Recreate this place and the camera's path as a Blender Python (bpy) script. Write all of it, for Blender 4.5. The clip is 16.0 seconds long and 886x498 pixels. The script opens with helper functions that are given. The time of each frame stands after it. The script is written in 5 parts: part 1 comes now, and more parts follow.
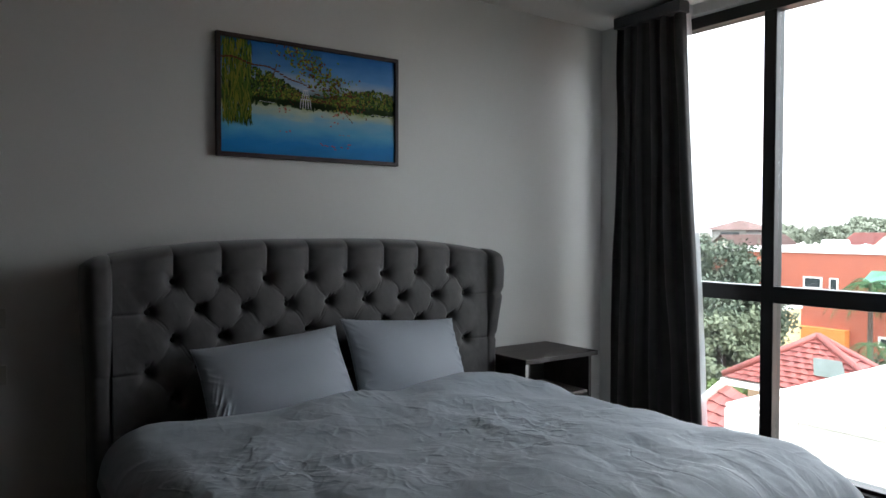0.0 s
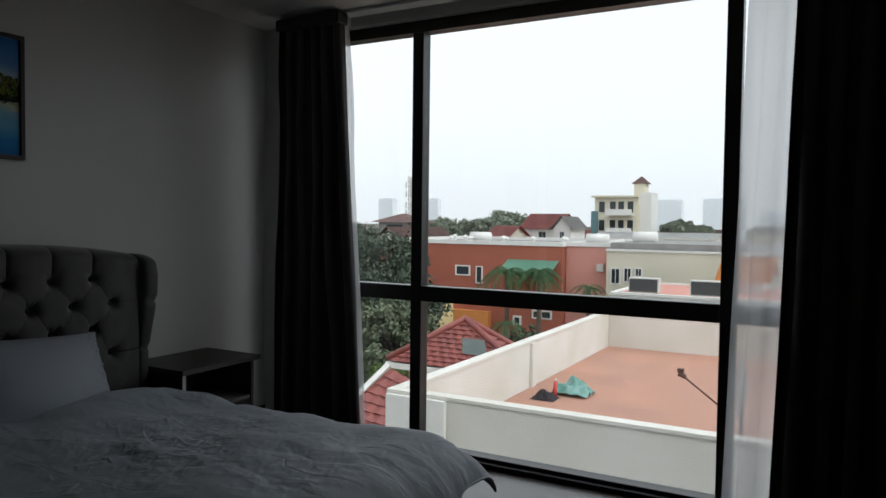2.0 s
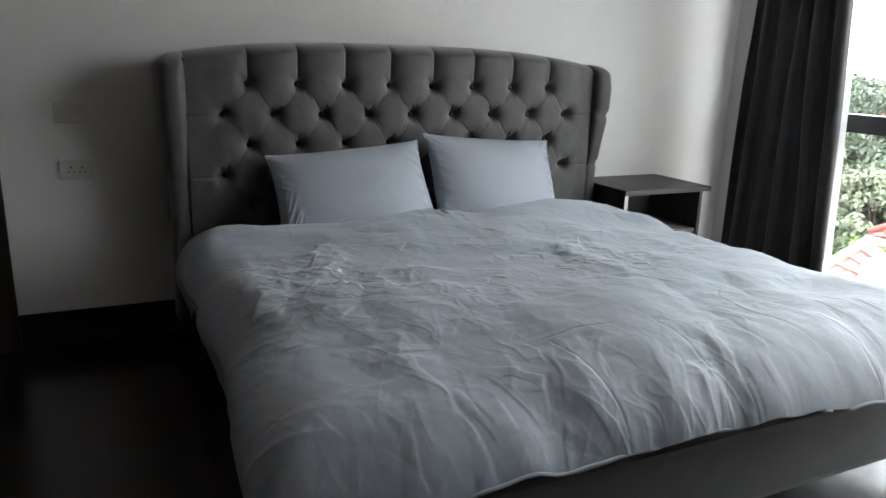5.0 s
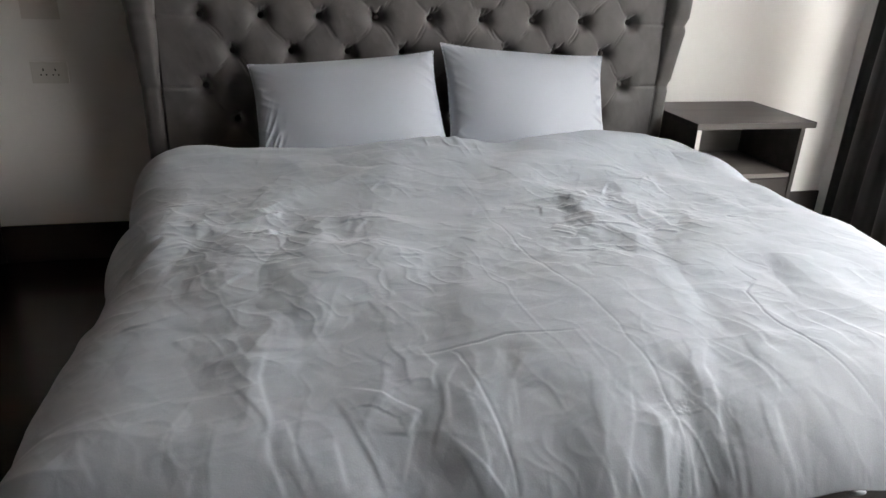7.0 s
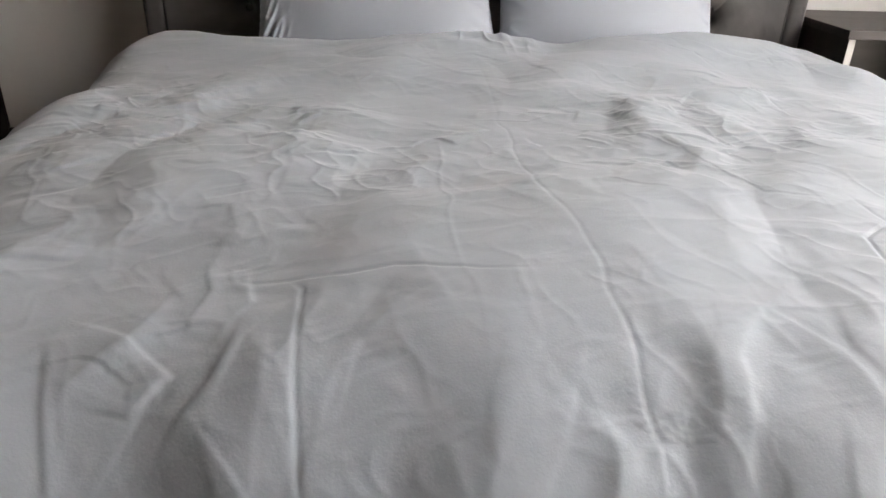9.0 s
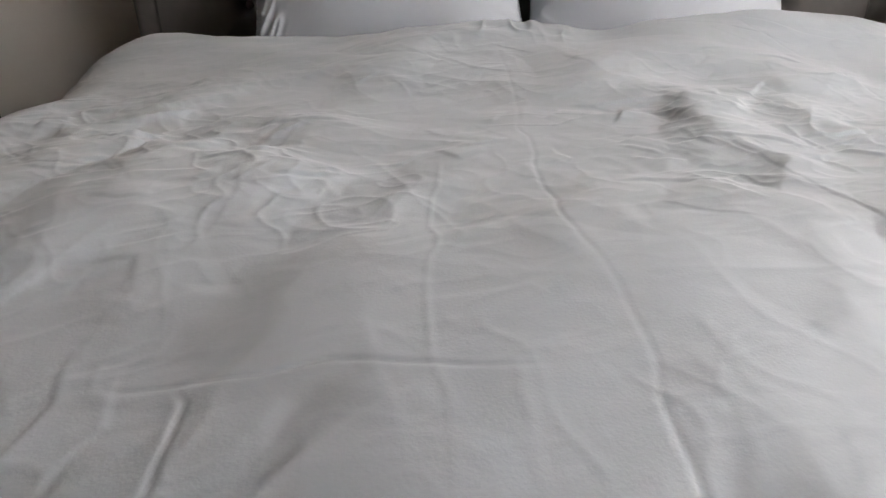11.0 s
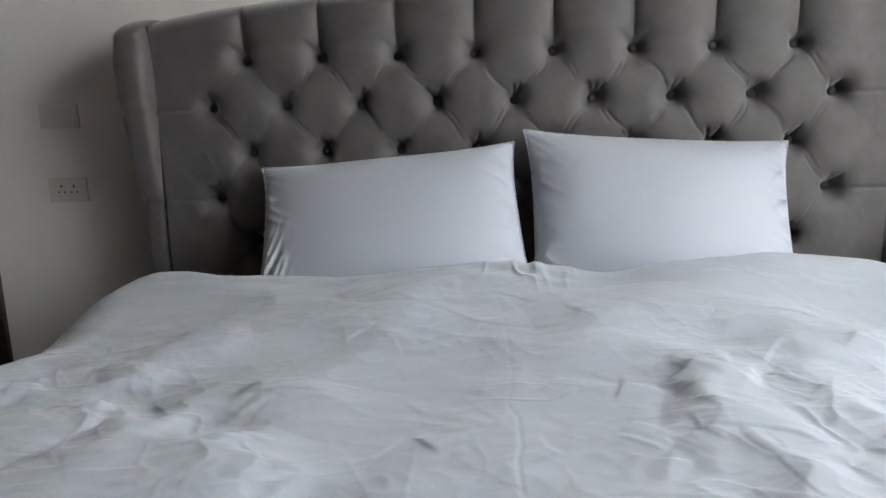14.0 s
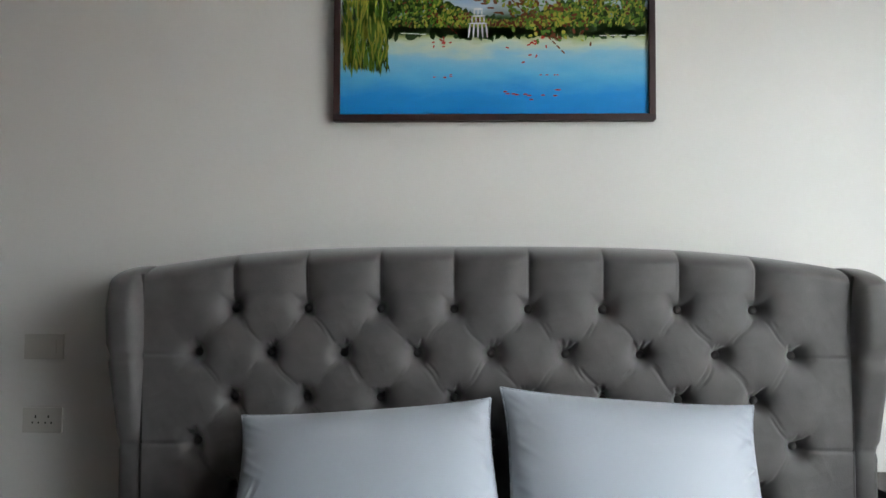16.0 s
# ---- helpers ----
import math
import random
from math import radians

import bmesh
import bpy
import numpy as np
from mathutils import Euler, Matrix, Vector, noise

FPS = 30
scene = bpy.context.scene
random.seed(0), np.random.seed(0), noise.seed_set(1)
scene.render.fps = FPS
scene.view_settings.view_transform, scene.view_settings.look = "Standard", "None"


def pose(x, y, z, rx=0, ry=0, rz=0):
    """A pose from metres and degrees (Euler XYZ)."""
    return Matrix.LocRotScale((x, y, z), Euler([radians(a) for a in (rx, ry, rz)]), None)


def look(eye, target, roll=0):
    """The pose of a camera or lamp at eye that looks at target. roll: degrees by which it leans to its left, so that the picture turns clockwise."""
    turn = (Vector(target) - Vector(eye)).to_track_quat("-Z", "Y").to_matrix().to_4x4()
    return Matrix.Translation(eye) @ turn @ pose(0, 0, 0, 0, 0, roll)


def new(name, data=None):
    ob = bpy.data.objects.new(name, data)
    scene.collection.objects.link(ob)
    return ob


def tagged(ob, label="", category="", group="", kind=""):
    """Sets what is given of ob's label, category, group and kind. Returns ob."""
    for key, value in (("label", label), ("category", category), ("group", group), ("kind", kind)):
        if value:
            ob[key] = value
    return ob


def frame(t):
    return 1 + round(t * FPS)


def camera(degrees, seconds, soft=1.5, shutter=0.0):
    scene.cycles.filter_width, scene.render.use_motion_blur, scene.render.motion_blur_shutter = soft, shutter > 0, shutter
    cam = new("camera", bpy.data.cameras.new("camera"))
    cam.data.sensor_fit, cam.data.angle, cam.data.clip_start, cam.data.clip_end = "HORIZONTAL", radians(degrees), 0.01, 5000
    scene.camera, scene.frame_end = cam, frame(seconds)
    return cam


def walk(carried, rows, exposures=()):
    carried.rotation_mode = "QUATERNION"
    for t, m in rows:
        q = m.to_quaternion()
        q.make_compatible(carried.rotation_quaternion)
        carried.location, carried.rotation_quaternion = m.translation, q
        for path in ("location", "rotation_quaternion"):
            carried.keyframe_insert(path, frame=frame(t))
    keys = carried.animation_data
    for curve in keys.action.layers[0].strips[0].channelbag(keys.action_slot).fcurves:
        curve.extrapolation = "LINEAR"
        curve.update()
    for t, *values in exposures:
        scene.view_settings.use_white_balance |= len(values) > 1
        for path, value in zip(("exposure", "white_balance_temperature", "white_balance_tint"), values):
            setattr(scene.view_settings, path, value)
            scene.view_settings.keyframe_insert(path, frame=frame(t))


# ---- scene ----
cam = camera(63.7, 16.0)
PATH = [
    (0, (-1.68, -3.606, 1.438), (-0.519, -1.978, 1.385), 0.1),
    (0.5, (-1.702, -3.587, 1.471), (-0.353, -2.113, 1.394), 0.7),
    (1, (-1.719, -3.618, 1.481), (-0.2, -2.319, 1.4), 0.5),
    (1.5, (-1.616, -3.619, 1.502), (0.061, -2.533, 1.421), 1.0),
    (2, (-1.626, -3.659, 1.521), (0.126, -2.697, 1.447), 0.7),
    (2.5, (-1.612, -3.659, 1.498), (0.078, -2.6, 1.337), 0.5),
    (3, (-1.662, -3.685, 1.465), (-0.159, -2.401, 1.163), 0.5),
    (3.5, (-1.755, -3.681, 1.413), (-0.491, -2.18, 1.027), 0.0),
    (4, (-1.708, -3.622, 1.406), (-0.573, -2.037, 0.956), -0.6),
    (4.5, (-1.549, -3.567, 1.31), (-0.592, -1.88, 0.823), 0.4),
    (6.8, (-0.77, -3.22, 1.367), (-0.216, -1.435, 0.654), 3.3),
    (7, (-0.703, -3.185, 1.334), (-0.224, -1.407, 0.555), 2.6),
    (7.5, (-0.545, -3.067, 1.213), (-0.172, -1.279, 0.398), 2.7),
    (8, (-0.379, -2.962, 1.119), (-0.173, -1.162, 0.271), 3.7),
    (10.5, (-0.177, -2.508, 0.962), (-0.171, -0.721, 0.064), -0.2),
    (11, (-0.148, -2.463, 0.944), (-0.201, -0.672, 0.056), -1.4),
    (11.5, (-0.123, -2.419, 0.936), (-0.22, -0.622, 0.063), -1.9),
    (12, (-0.113, -2.361, 0.941), (-0.222, -0.548, 0.103), -2.0),
    (12.5, (-0.102, -2.329, 0.95), (-0.251, -0.47, 0.227), -2.5),
    (13, (-0.097, -2.313, 0.976), (-0.259, -0.409, 0.383), -2.1),
    (13.5, (-0.097, -2.317, 1.019), (-0.233, -0.382, 0.529), -2.1),
    (14, (-0.075, -2.334, 1.04), (-0.208, -0.375, 0.656), -1.6),
    (14.5, (-0.082, -2.322, 1.086), (-0.192, -0.344, 0.816), -1.0),
    (15, (-0.085, -2.337, 1.152), (-0.189, -0.347, 0.98), -0.8),
    (15.5, (-0.076, -2.354, 1.237), (-0.153, -0.357, 1.18), -0.3),
    (16, (-0.077, -2.379, 1.3), (-0.142, -0.381, 1.373), 0.2),
]
EXPOSURES = [(0, 1.95, 6200, 10), (0.5, 1.3, 6200, 10), (1.0, 0.6, 6200, 10), (1.5, 0.0, 6200, 9), (2.0, -0.1, 6300, 9), (2.5, -0.1, 6400, 9), (3.0, -0.25, 6400, 10), (3.5, 0.3, 6400, 10), (4.0, 1.6, 6400, 10), (4.5, 2.6, 6350, 10), (6.8, 3.5, 6950, 15), (8.2, 3.65, 7200, 17), (10.3, 3.55, 7500, 18), (12.0, 3.45, 7450, 18), (13.0, 3.5, 7250, 16), (14.5, 3.75, 6500, 12), (16.0, 3.6, 6450, 9)]
walk(cam, [(t, look(eye, target, roll)) for t, eye, target, roll in PATH], EXPOSURES)

# ---- world, sun, exposure ----
world = bpy.data.worlds.new("overcast")
scene.world = world
world.use_nodes = True
wn = world.node_tree
wn.nodes.clear()
sky = wn.nodes.new("ShaderNodeTexSky")
sky.sky_type, sky.sun_disc = "NISHITA", False
sky.sun_elevation, sky.sun_rotation = radians(48), radians(200)
sky.air_density, sky.dust_density, sky.ozone_density = 1.0, 6.0, 1.0
soft_sky = wn.nodes.new("ShaderNodeHueSaturation")
soft_sky.inputs["Saturation"].default_value = 0.15
soft_sky.inputs["Value"].default_value = 0.45
bg = wn.nodes.new("ShaderNodeBackground")
bg.inputs["Strength"].default_value = 0.15
wout = wn.nodes.new("ShaderNodeOutputWorld")
wn.links.new(sky.outputs[0], soft_sky.inputs["Color"])
cloud = wn.nodes.new("ShaderNodeMix")
cloud.data_type, cloud.blend_type = "RGBA", "ADD"
cloud.inputs["Factor"].default_value = 1.0
cloud.inputs["B"].default_value = (7.6, 7.7, 7.85, 1)
wn.links.new(soft_sky.outputs[0], cloud.inputs["A"])
wn.links.new(cloud.outputs["Result"], bg.inputs[0])
wn.links.new(bg.outputs[0], wout.inputs[0])

sun_data = bpy.data.lights.new("sun", "SUN")
sun_data.energy, sun_data.angle, sun_data.color = 0.9, radians(25), (1.0, 0.97, 0.93)
sun = new("sun", sun_data)
sun.matrix_world = look((0, 0, 0), (0.34 * 0.67, -0.94 * -0.67, -0.74))


# ---- materials ----
def mat(name, color, rough=0.6, vary=0.12, scale=6.0, bump=0.0, bump_scale=60.0, metal=0.0, coat=0.0, color2=None, stretch=(1, 1, 1), sheen=0.0, spec=0.5):
    m = bpy.data.materials.new(name)
    m.use_nodes = True
    nt = m.node_tree
    b = nt.nodes["Principled BSDF"]
    b.inputs["Roughness"].default_value = rough
    b.inputs["Metallic"].default_value = metal
    b.inputs["Coat Weight"].default_value = coat
    b.inputs["Coat Roughness"].default_value = 0.15
    b.inputs["Sheen Weight"].default_value = sheen
    b.inputs["Specular IOR Level"].default_value = spec
    tc = nt.nodes.new("ShaderNodeTexCoord")
    mp = nt.nodes.new("ShaderNodeMapping")
    mp.inputs["Scale"].default_value = stretch
    nt.links.new(tc.outputs["Object"], mp.inputs[0])
    n1 = nt.nodes.new("ShaderNodeTexNoise")
    n1.inputs["Scale"].default_value, n1.inputs["Detail"].default_value = scale, 6
    nt.links.new(mp.outputs[0], n1.inputs["Vector"])
    ramp = nt.nodes.new("ShaderNodeValToRGB")
    c2 = color2 or tuple(max(0, c * (1 - 2 * vary)) for c in color)
    ramp.color_ramp.elements[0].position, ramp.color_ramp.elements[1].position = 0.3, 0.7
    ramp.color_ramp.elements[0].color = (*c2, 1)
    ramp.color_ramp.elements[1].color = (*color, 1)
    nt.links.new(n1.outputs["Fac"], ramp.inputs[0])
    nt.links.new(ramp.outputs[0], b.inputs["Base Color"])
    if bump:
        n2 = nt.nodes.new("ShaderNodeTexNoise")
        n2.inputs["Scale"].default_value, n2.inputs["Detail"].default_value = bump_scale, 4
        nt.links.new(mp.outputs[0], n2.inputs["Vector"])
        bp = nt.nodes.new("ShaderNodeBump")
        bp.inputs["Strength"].default_value, bp.inputs["Distance"].default_value = 1.0, bump
        nt.links.new(n2.outputs["Fac"], bp.inputs["Height"])
        nt.links.new(bp.outputs[0], b.inputs["Normal"])
    return m


def leaf_mat(name, c1, c2):
    m = bpy.data.materials.new(name)
    m.use_nodes = True
    nt = m.node_tree
    b = nt.nodes["Principled BSDF"]
    b.inputs["Roughness"].default_value = 0.75
    b.inputs["Specular IOR Level"].default_value = 0.2
    g = nt.nodes.new("ShaderNodeNewGeometry")
    r = nt.nodes.new("ShaderNodeValToRGB")
    r.color_ramp.elements[0].color, r.color_ramp.elements[1].color = (*c1, 1), (*c2, 1)
    nt.links.new(g.outputs["Random Per Island"], r.inputs[0])
    nt.links.new(r.outputs[0], b.inputs["Base Color"])
    return m


def floor_mat():
    m = mat("dark_wood_floor", (0.024, 0.013, 0.010), 0.25, 0.2, 3.0, 0.0006, 40, coat=0.35, stretch=(1, 9, 1))
    nt = m.node_tree
    b = nt.nodes["Principled BSDF"]
    tc = nt.nodes.new("ShaderNodeTexCoord")
    br = nt.nodes.new("ShaderNodeTexBrick")
    br.inputs["Scale"].default_value = 1.0
    br.inputs["Brick Width"].default_value, br.inputs["Row Height"].default_value = 0.9, 0.12
    br.inputs["Mortar Size"].default_value = 0.0015
    br.inputs["Color1"].default_value, br.inputs["Color2"].default_value = (1, 1, 1, 1), (0.75, 0.75, 0.75, 1)
    br.inputs["Mortar"].default_value = (0.3, 0.3, 0.3, 1)
    mx = nt.nodes.new("ShaderNodeMix")
    mx.data_type, mx.blend_type = "RGBA", "MULTIPLY"
    mx.inputs["Factor"].default_value = 1.0
    src = b.inputs["Base Color"].links[0].from_socket
    nt.links.new(tc.outputs["Object"], br.inputs["Vector"])
    nt.links.new(src, mx.inputs["A"])
    nt.links.new(br.outputs["Color"], mx.inputs["B"])
    nt.links.new(mx.outputs["Result"], b.inputs["Base Color"])
    return m


def glass_mat():
    m = bpy.data.materials.new("window_glass")
    m.use_nodes = True
    nt = m.node_tree
    nt.nodes.clear()
    tr, gl = nt.nodes.new("ShaderNodeBsdfTransparent"), nt.nodes.new("ShaderNodeBsdfGlossy")
    tr.inputs[0].default_value = (0.93, 0.95, 0.95, 1)
    gl.inputs["Roughness"].default_value = 0.02
    # reflection by angle, alike from both faces of the pane
    lw, p5, fr = nt.nodes.new("ShaderNodeLayerWeight"), nt.nodes.new("ShaderNodeMath"), nt.nodes.new("ShaderNodeMath")
    p5.operation, fr.operation = "POWER", "MULTIPLY_ADD"
    p5.inputs[1].default_value, fr.inputs[1].default_value, fr.inputs[2].default_value = 5.0, 0.96, 0.04
    nt.links.new(lw.outputs["Facing"], p5.inputs[0])
    nt.links.new(p5.outputs[0], fr.inputs[0])
    mx, out = nt.nodes.new("ShaderNodeMixShader"), nt.nodes.new("ShaderNodeOutputMaterial")
    nt.links.new(fr.outputs[0], mx.inputs[0])
    nt.links.new(tr.outputs[0], mx.inputs[1])
    nt.links.new(gl.outputs[0], mx.inputs[2])
    nt.links.new(mx.outputs[0], out.inputs[0])
    return m


def sheer_mat():
    m = bpy.data.materials.new("sheer_fabric")
    m.use_nodes = True
    nt = m.node_tree
    nt.nodes.clear()
    tr, df, tl = nt.nodes.new("ShaderNodeBsdfTransparent"), nt.nodes.new("ShaderNodeBsdfDiffuse"), nt.nodes.new("ShaderNodeBsdfTranslucent")
    df.inputs[0].default_value = tl.inputs[0].default_value = (0.8, 0.81, 0.84, 1)
    m1, m2, out = nt.nodes.new("ShaderNodeMixShader"), nt.nodes.new("ShaderNodeMixShader"), nt.nodes.new("ShaderNodeOutputMaterial")
    m1.inputs[0].default_value, m2.inputs[0].default_value = 0.6, 0.66
    nt.links.new(df.outputs[0], m1.inputs[1])
    nt.links.new(tl.outputs[0], m1.inputs[2])
    nt.links.new(tr.outputs[0], m2.inputs[1])
    nt.links.new(m1.outputs[0], m2.inputs[2])
    nt.links.new(m2.outputs[0], out.inputs[0])
    return m


M_WALL = mat("wall_paint", (0.605, 0.60, 0.585), 0.42, 0.02, 2.0, 0.0004, 60)
# dark brown-grey for the unseen walls, so that little light bounces back
M_WALLD = mat("unseen_dark_wall", (0.11, 0.10, 0.09), 0.7, 0.05, 2.0)
M_CEIL = mat("ceiling_paint", (0.66, 0.65, 0.63), 0.8, 0.02, 2.0)
M_FLOOR = floor_mat()
M_BASE = mat("black_baseboard", (0.015, 0.012, 0.011), 0.35, 0.1)
M_FRAME = mat("black_aluminium", (0.012, 0.012, 0.013), 0.35, 0.1, bump=0.0003)
M_GLASS = glass_mat()
M_SHEER = sheer_mat()
M_CURTAIN = mat("charcoal_curtain", (0.055, 0.054, 0.057), 0.85, 0.12, 8, 0.0006, 500, sheen=0.2)
M_UPH = mat("grey_velvet", (0.056, 0.052, 0.051), 0.62, 0.15, 16, 0.0005, 260, sheen=0.35)
# darker than the velvet: the shade in the dimples is put into the buttons
M_BUTTON = mat("shaded_button", (0.04, 0.037, 0.036), 0.7)
M_PIPING = mat("dark_piping", (0.03, 0.028, 0.028), 0.7)
M_LEG = mat("dark_leg_wood", (0.018, 0.012, 0.01), 0.4, 0.15, stretch=(1, 1, 0.2))
M_DUVET = mat("blue_grey_cotton", (0.335, 0.375, 0.424), 0.6, 0.03, 3, 0.0002, 300, sheen=0.2, color2=(0.315, 0.354, 0.40))
M_PILLOW = mat("pale_grey_cotton", (0.31, 0.34, 0.385), 0.6, 0.03, 3, 0.0002, 300, sheen=0.15)
M_MATTRESS = mat("white_mattress", (0.62, 0.61, 0.59), 0.8, 0.04)
M_NS = mat("dark_stained_wood", (0.055, 0.046, 0.043), 0.5, 0.25, 5, 0.0004, 50, stretch=(0.4, 4, 4))
# paler copy of the stained wood: light inside the nightstand put into colour
M_NSLIT = mat("lit_interior_wood", (0.21, 0.195, 0.18), 0.5, 0.15, 5, stretch=(0.4, 4, 4))
M_NSIN = mat("white_edge_strip", (0.6, 0.58, 0.55), 0.5, 0.05)
M_PFRAME = mat("mahogany_frame", (0.028, 0.008, 0.008), 0.5, 0.25, 8)
M_PLASTIC = mat("white_plastic", (0.50, 0.49, 0.465), 0.4, 0.02)
M_HOLE = mat("socket_hole", (0.01, 0.01, 0.01), 0.6)
M_STEEL = mat("brushed_metal", (0.5, 0.5, 0.5), 0.3, 0.05, metal=1.0)
M_PARAPET = mat("weathered_white_plaster", (0.72, 0.70, 0.66), 0.85, 0.08, 0.7, 0.002, 20, color2=(0.56, 0.54, 0.47))
M_TERRACE = mat("terracotta_terrace", (0.50, 0.26, 0.18), 0.8, 0.1, 0.8, 0.001, 30, color2=(0.38, 0.21, 0.16))
M_RED = mat("terracotta_render", (0.38, 0.115, 0.07), 0.85, 0.08, 0.5, color2=(0.32, 0.10, 0.065))
# pink of the annex roof, and the terracotta block's face in stronger light
M_SALMON = mat("salmon_pink_and_lit_render", (0.60, 0.28, 0.23), 0.85, 0.06, 0.5)
M_CREAM = mat("cream_render", (0.66, 0.62, 0.50), 0.85, 0.08, 0.5)
M_PEACH = mat("peach_render", (0.68, 0.50, 0.36), 0.85, 0.06, 0.7)
M_ORANGE = mat("orange_render", (0.62, 0.24, 0.06), 0.85, 0.06, 0.7)
M_YELLOW = mat("yellow_render", (0.72, 0.55, 0.28), 0.85, 0.06, 0.7)
M_TILE = mat("red_roof_tile", (0.30, 0.085, 0.07), 0.6, 0.2, 3, 0.004, 12, color2=(0.20, 0.06, 0.055))
M_GREYROOF = mat("grey_roof", (0.30, 0.29, 0.28), 0.8, 0.15, 1)
M_PALEROOF = mat("pale_roof", (0.55, 0.55, 0.54), 0.8, 0.12, 1)
M_BROWNROOF = mat("brown_roof", (0.14, 0.08, 0.07), 0.8, 0.15, 1)
M_WHITE = mat("white_trim", (0.74, 0.73, 0.70), 0.7, 0.05, 2)
M_DARKWIN = mat("dark_window_glass", (0.03, 0.04, 0.045), 0.12, 0.1)
M_SKYLIGHT = mat("skylight_glass", (0.30, 0.36, 0.34), 0.15, 0.1)
M_GREENAWN = mat("green_awning", (0.22, 0.46, 0.34), 0.6, 0.1)
M_TEAL = mat("teal_plastic_sheet", (0.06, 0.24, 0.19), 0.4, 0.25, 5, 0.004, 20, color2=(0.22, 0.36, 0.34))
M_RAG = mat("dark_rag", (0.03, 0.025, 0.03), 0.9, 0.1)
M_REDPL = mat("red_plastic", (0.55, 0.06, 0.05), 0.4, 0.05)
M_RUST = mat("brown_painted_metal", (0.12, 0.06, 0.045), 0.5, 0.2, 8)
M_AC = mat("ac_casing", (0.62, 0.61, 0.57), 0.5, 0.08)
M_ACGRILL = mat("ac_grille", (0.06, 0.06, 0.06), 0.5, 0.1)
# the haze in front of the far towers is put into this colour
M_FARTOWER = mat("haze_paled_facade", (0.80, 0.84, 0.88), 0.8, 0.03, 0.02)
M_BEIGEBLD = mat("beige_tower_render", (0.68, 0.63, 0.50), 0.85, 0.05, 0.3)
M_GLASSBLUE = mat("teal_glazing", (0.12, 0.22, 0.24), 0.2, 0.1)
M_GROUND = mat("ground_earth", (0.14, 0.13, 0.10), 0.9, 0.2, 0.2)
M_BARK = mat("bark", (0.12, 0.09, 0.07), 0.9, 0.25, 4, 0.01, 10)
M_LEAF = leaf_mat("leaves_mid_green", (0.075, 0.095, 0.06), (0.15, 0.17, 0.11))
M_LEAFD = leaf_mat("leaves_dark_green", (0.05, 0.07, 0.05), (0.10, 0.12, 0.085))
M_LEAFL = leaf_mat("leaves_light_green", (0.09, 0.14, 0.045), (0.16, 0.21, 0.08))
# skyline leaves, greyed and paled for the haze of distance
M_LEAFH = leaf_mat("leaves_haze_greyed_green", (0.15, 0.175, 0.13), (0.23, 0.25, 0.195))
M_PALM = leaf_mat("palm_leaves", (0.025, 0.06, 0.025), (0.06, 0.115, 0.045))


# ---- helpers ----
def box(bm, x0, x1, y0, y1, z0, z1, bevel=0.0):
    m = Matrix.LocRotScale(((x0 + x1) / 2, (y0 + y1) / 2, (z0 + z1) / 2), None, (abs(x1 - x0), abs(y1 - y0), abs(z1 - z0)))
    r = bmesh.ops.create_cube(bm, size=1, matrix=m)
    if bevel:
        es = list({e for v in r["verts"] for e in v.link_edges})
        bmesh.ops.bevel(bm, geom=es, offset=bevel, segments=2, profile=0.7, affect="EDGES")


def cyl(bm, p0, p1, r0, r1=None, seg=12):
    a, b = Vector(p0), Vector(p1)
    d = b - a
    m = Matrix.Translation((a + b) / 2) @ d.to_track_quat("Z", "Y").to_matrix().to_4x4()
    bmesh.ops.create_cone(bm, cap_ends=True, segments=seg, radius1=r0, radius2=r0 if r1 is None else r1, depth=d.length, matrix=m)


def thing(name, loc, label, category, group=""):
    e = new(name)
    e.location = loc
    e.empty_display_size = 0.1
    return tagged(e, label, category, group)


def attach(ob, parent):
    if parent is not None:
        ob.parent = parent
        if parent.parent is None:
            ob.matrix_parent_inverse = Matrix.Translation(-parent.location)


def part(name, bm, material, parent=None, label="", smooth=False, kind="", category=""):
    """One mesh object from a bmesh in world metres, under a thing or a part."""
    me = bpy.data.meshes.new(name)
    bmesh.ops.recalc_face_normals(bm, faces=bm.faces[:])
    bm.to_mesh(me)
    bm.free()
    me.materials.append(material)
    if smooth:
        me.shade_smooth()
    ob = new(name, me)
    attach(ob, parent)
    return tagged(ob, label, category, "", kind)


def boxpart(name, dims, material, parent=None, bevel=0.0, label="", kind=""):
    bm = bmesh.new()
    box(bm, *dims, bevel=bevel)
    return part(name, bm, material, parent, label, kind=kind)


def grid(name, P, material, parent=None, label="", category="", kind="", closed=False):
    """A smooth sheet from an array of points, rows by columns."""
    n, m = P.shape[:2]
    idx = np.arange(n * m).reshape(n, m)
    if closed:
        idx = np.concatenate([idx, idx[:, :1]], axis=1)
    f = np.stack([idx[:-1, :-1], idx[1:, :-1], idx[1:, 1:], idx[:-1, 1:]], axis=-1).reshape(-1, 4)
    me = bpy.data.meshes.new(name)
    me.vertices.add(n * m)
    me.vertices.foreach_set("co", P.reshape(-1).astype(np.float32))
    me.loops.add(f.size)
    me.loops.foreach_set("vertex_index", f.reshape(-1).astype(np.int32))
    me.polygons.add(len(f))
    me.polygons.foreach_set("loop_start", np.arange(0, f.size, 4, dtype=np.int32))
    me.update(calc_edges=True)
    me.validate()
    me.materials.append(material)
    me.shade_smooth()
    ob = new(name, me)
    attach(ob, parent)
    return tagged(ob, label, category, "", kind)


NOISE = np.random.RandomState(7).rand(256, 256)


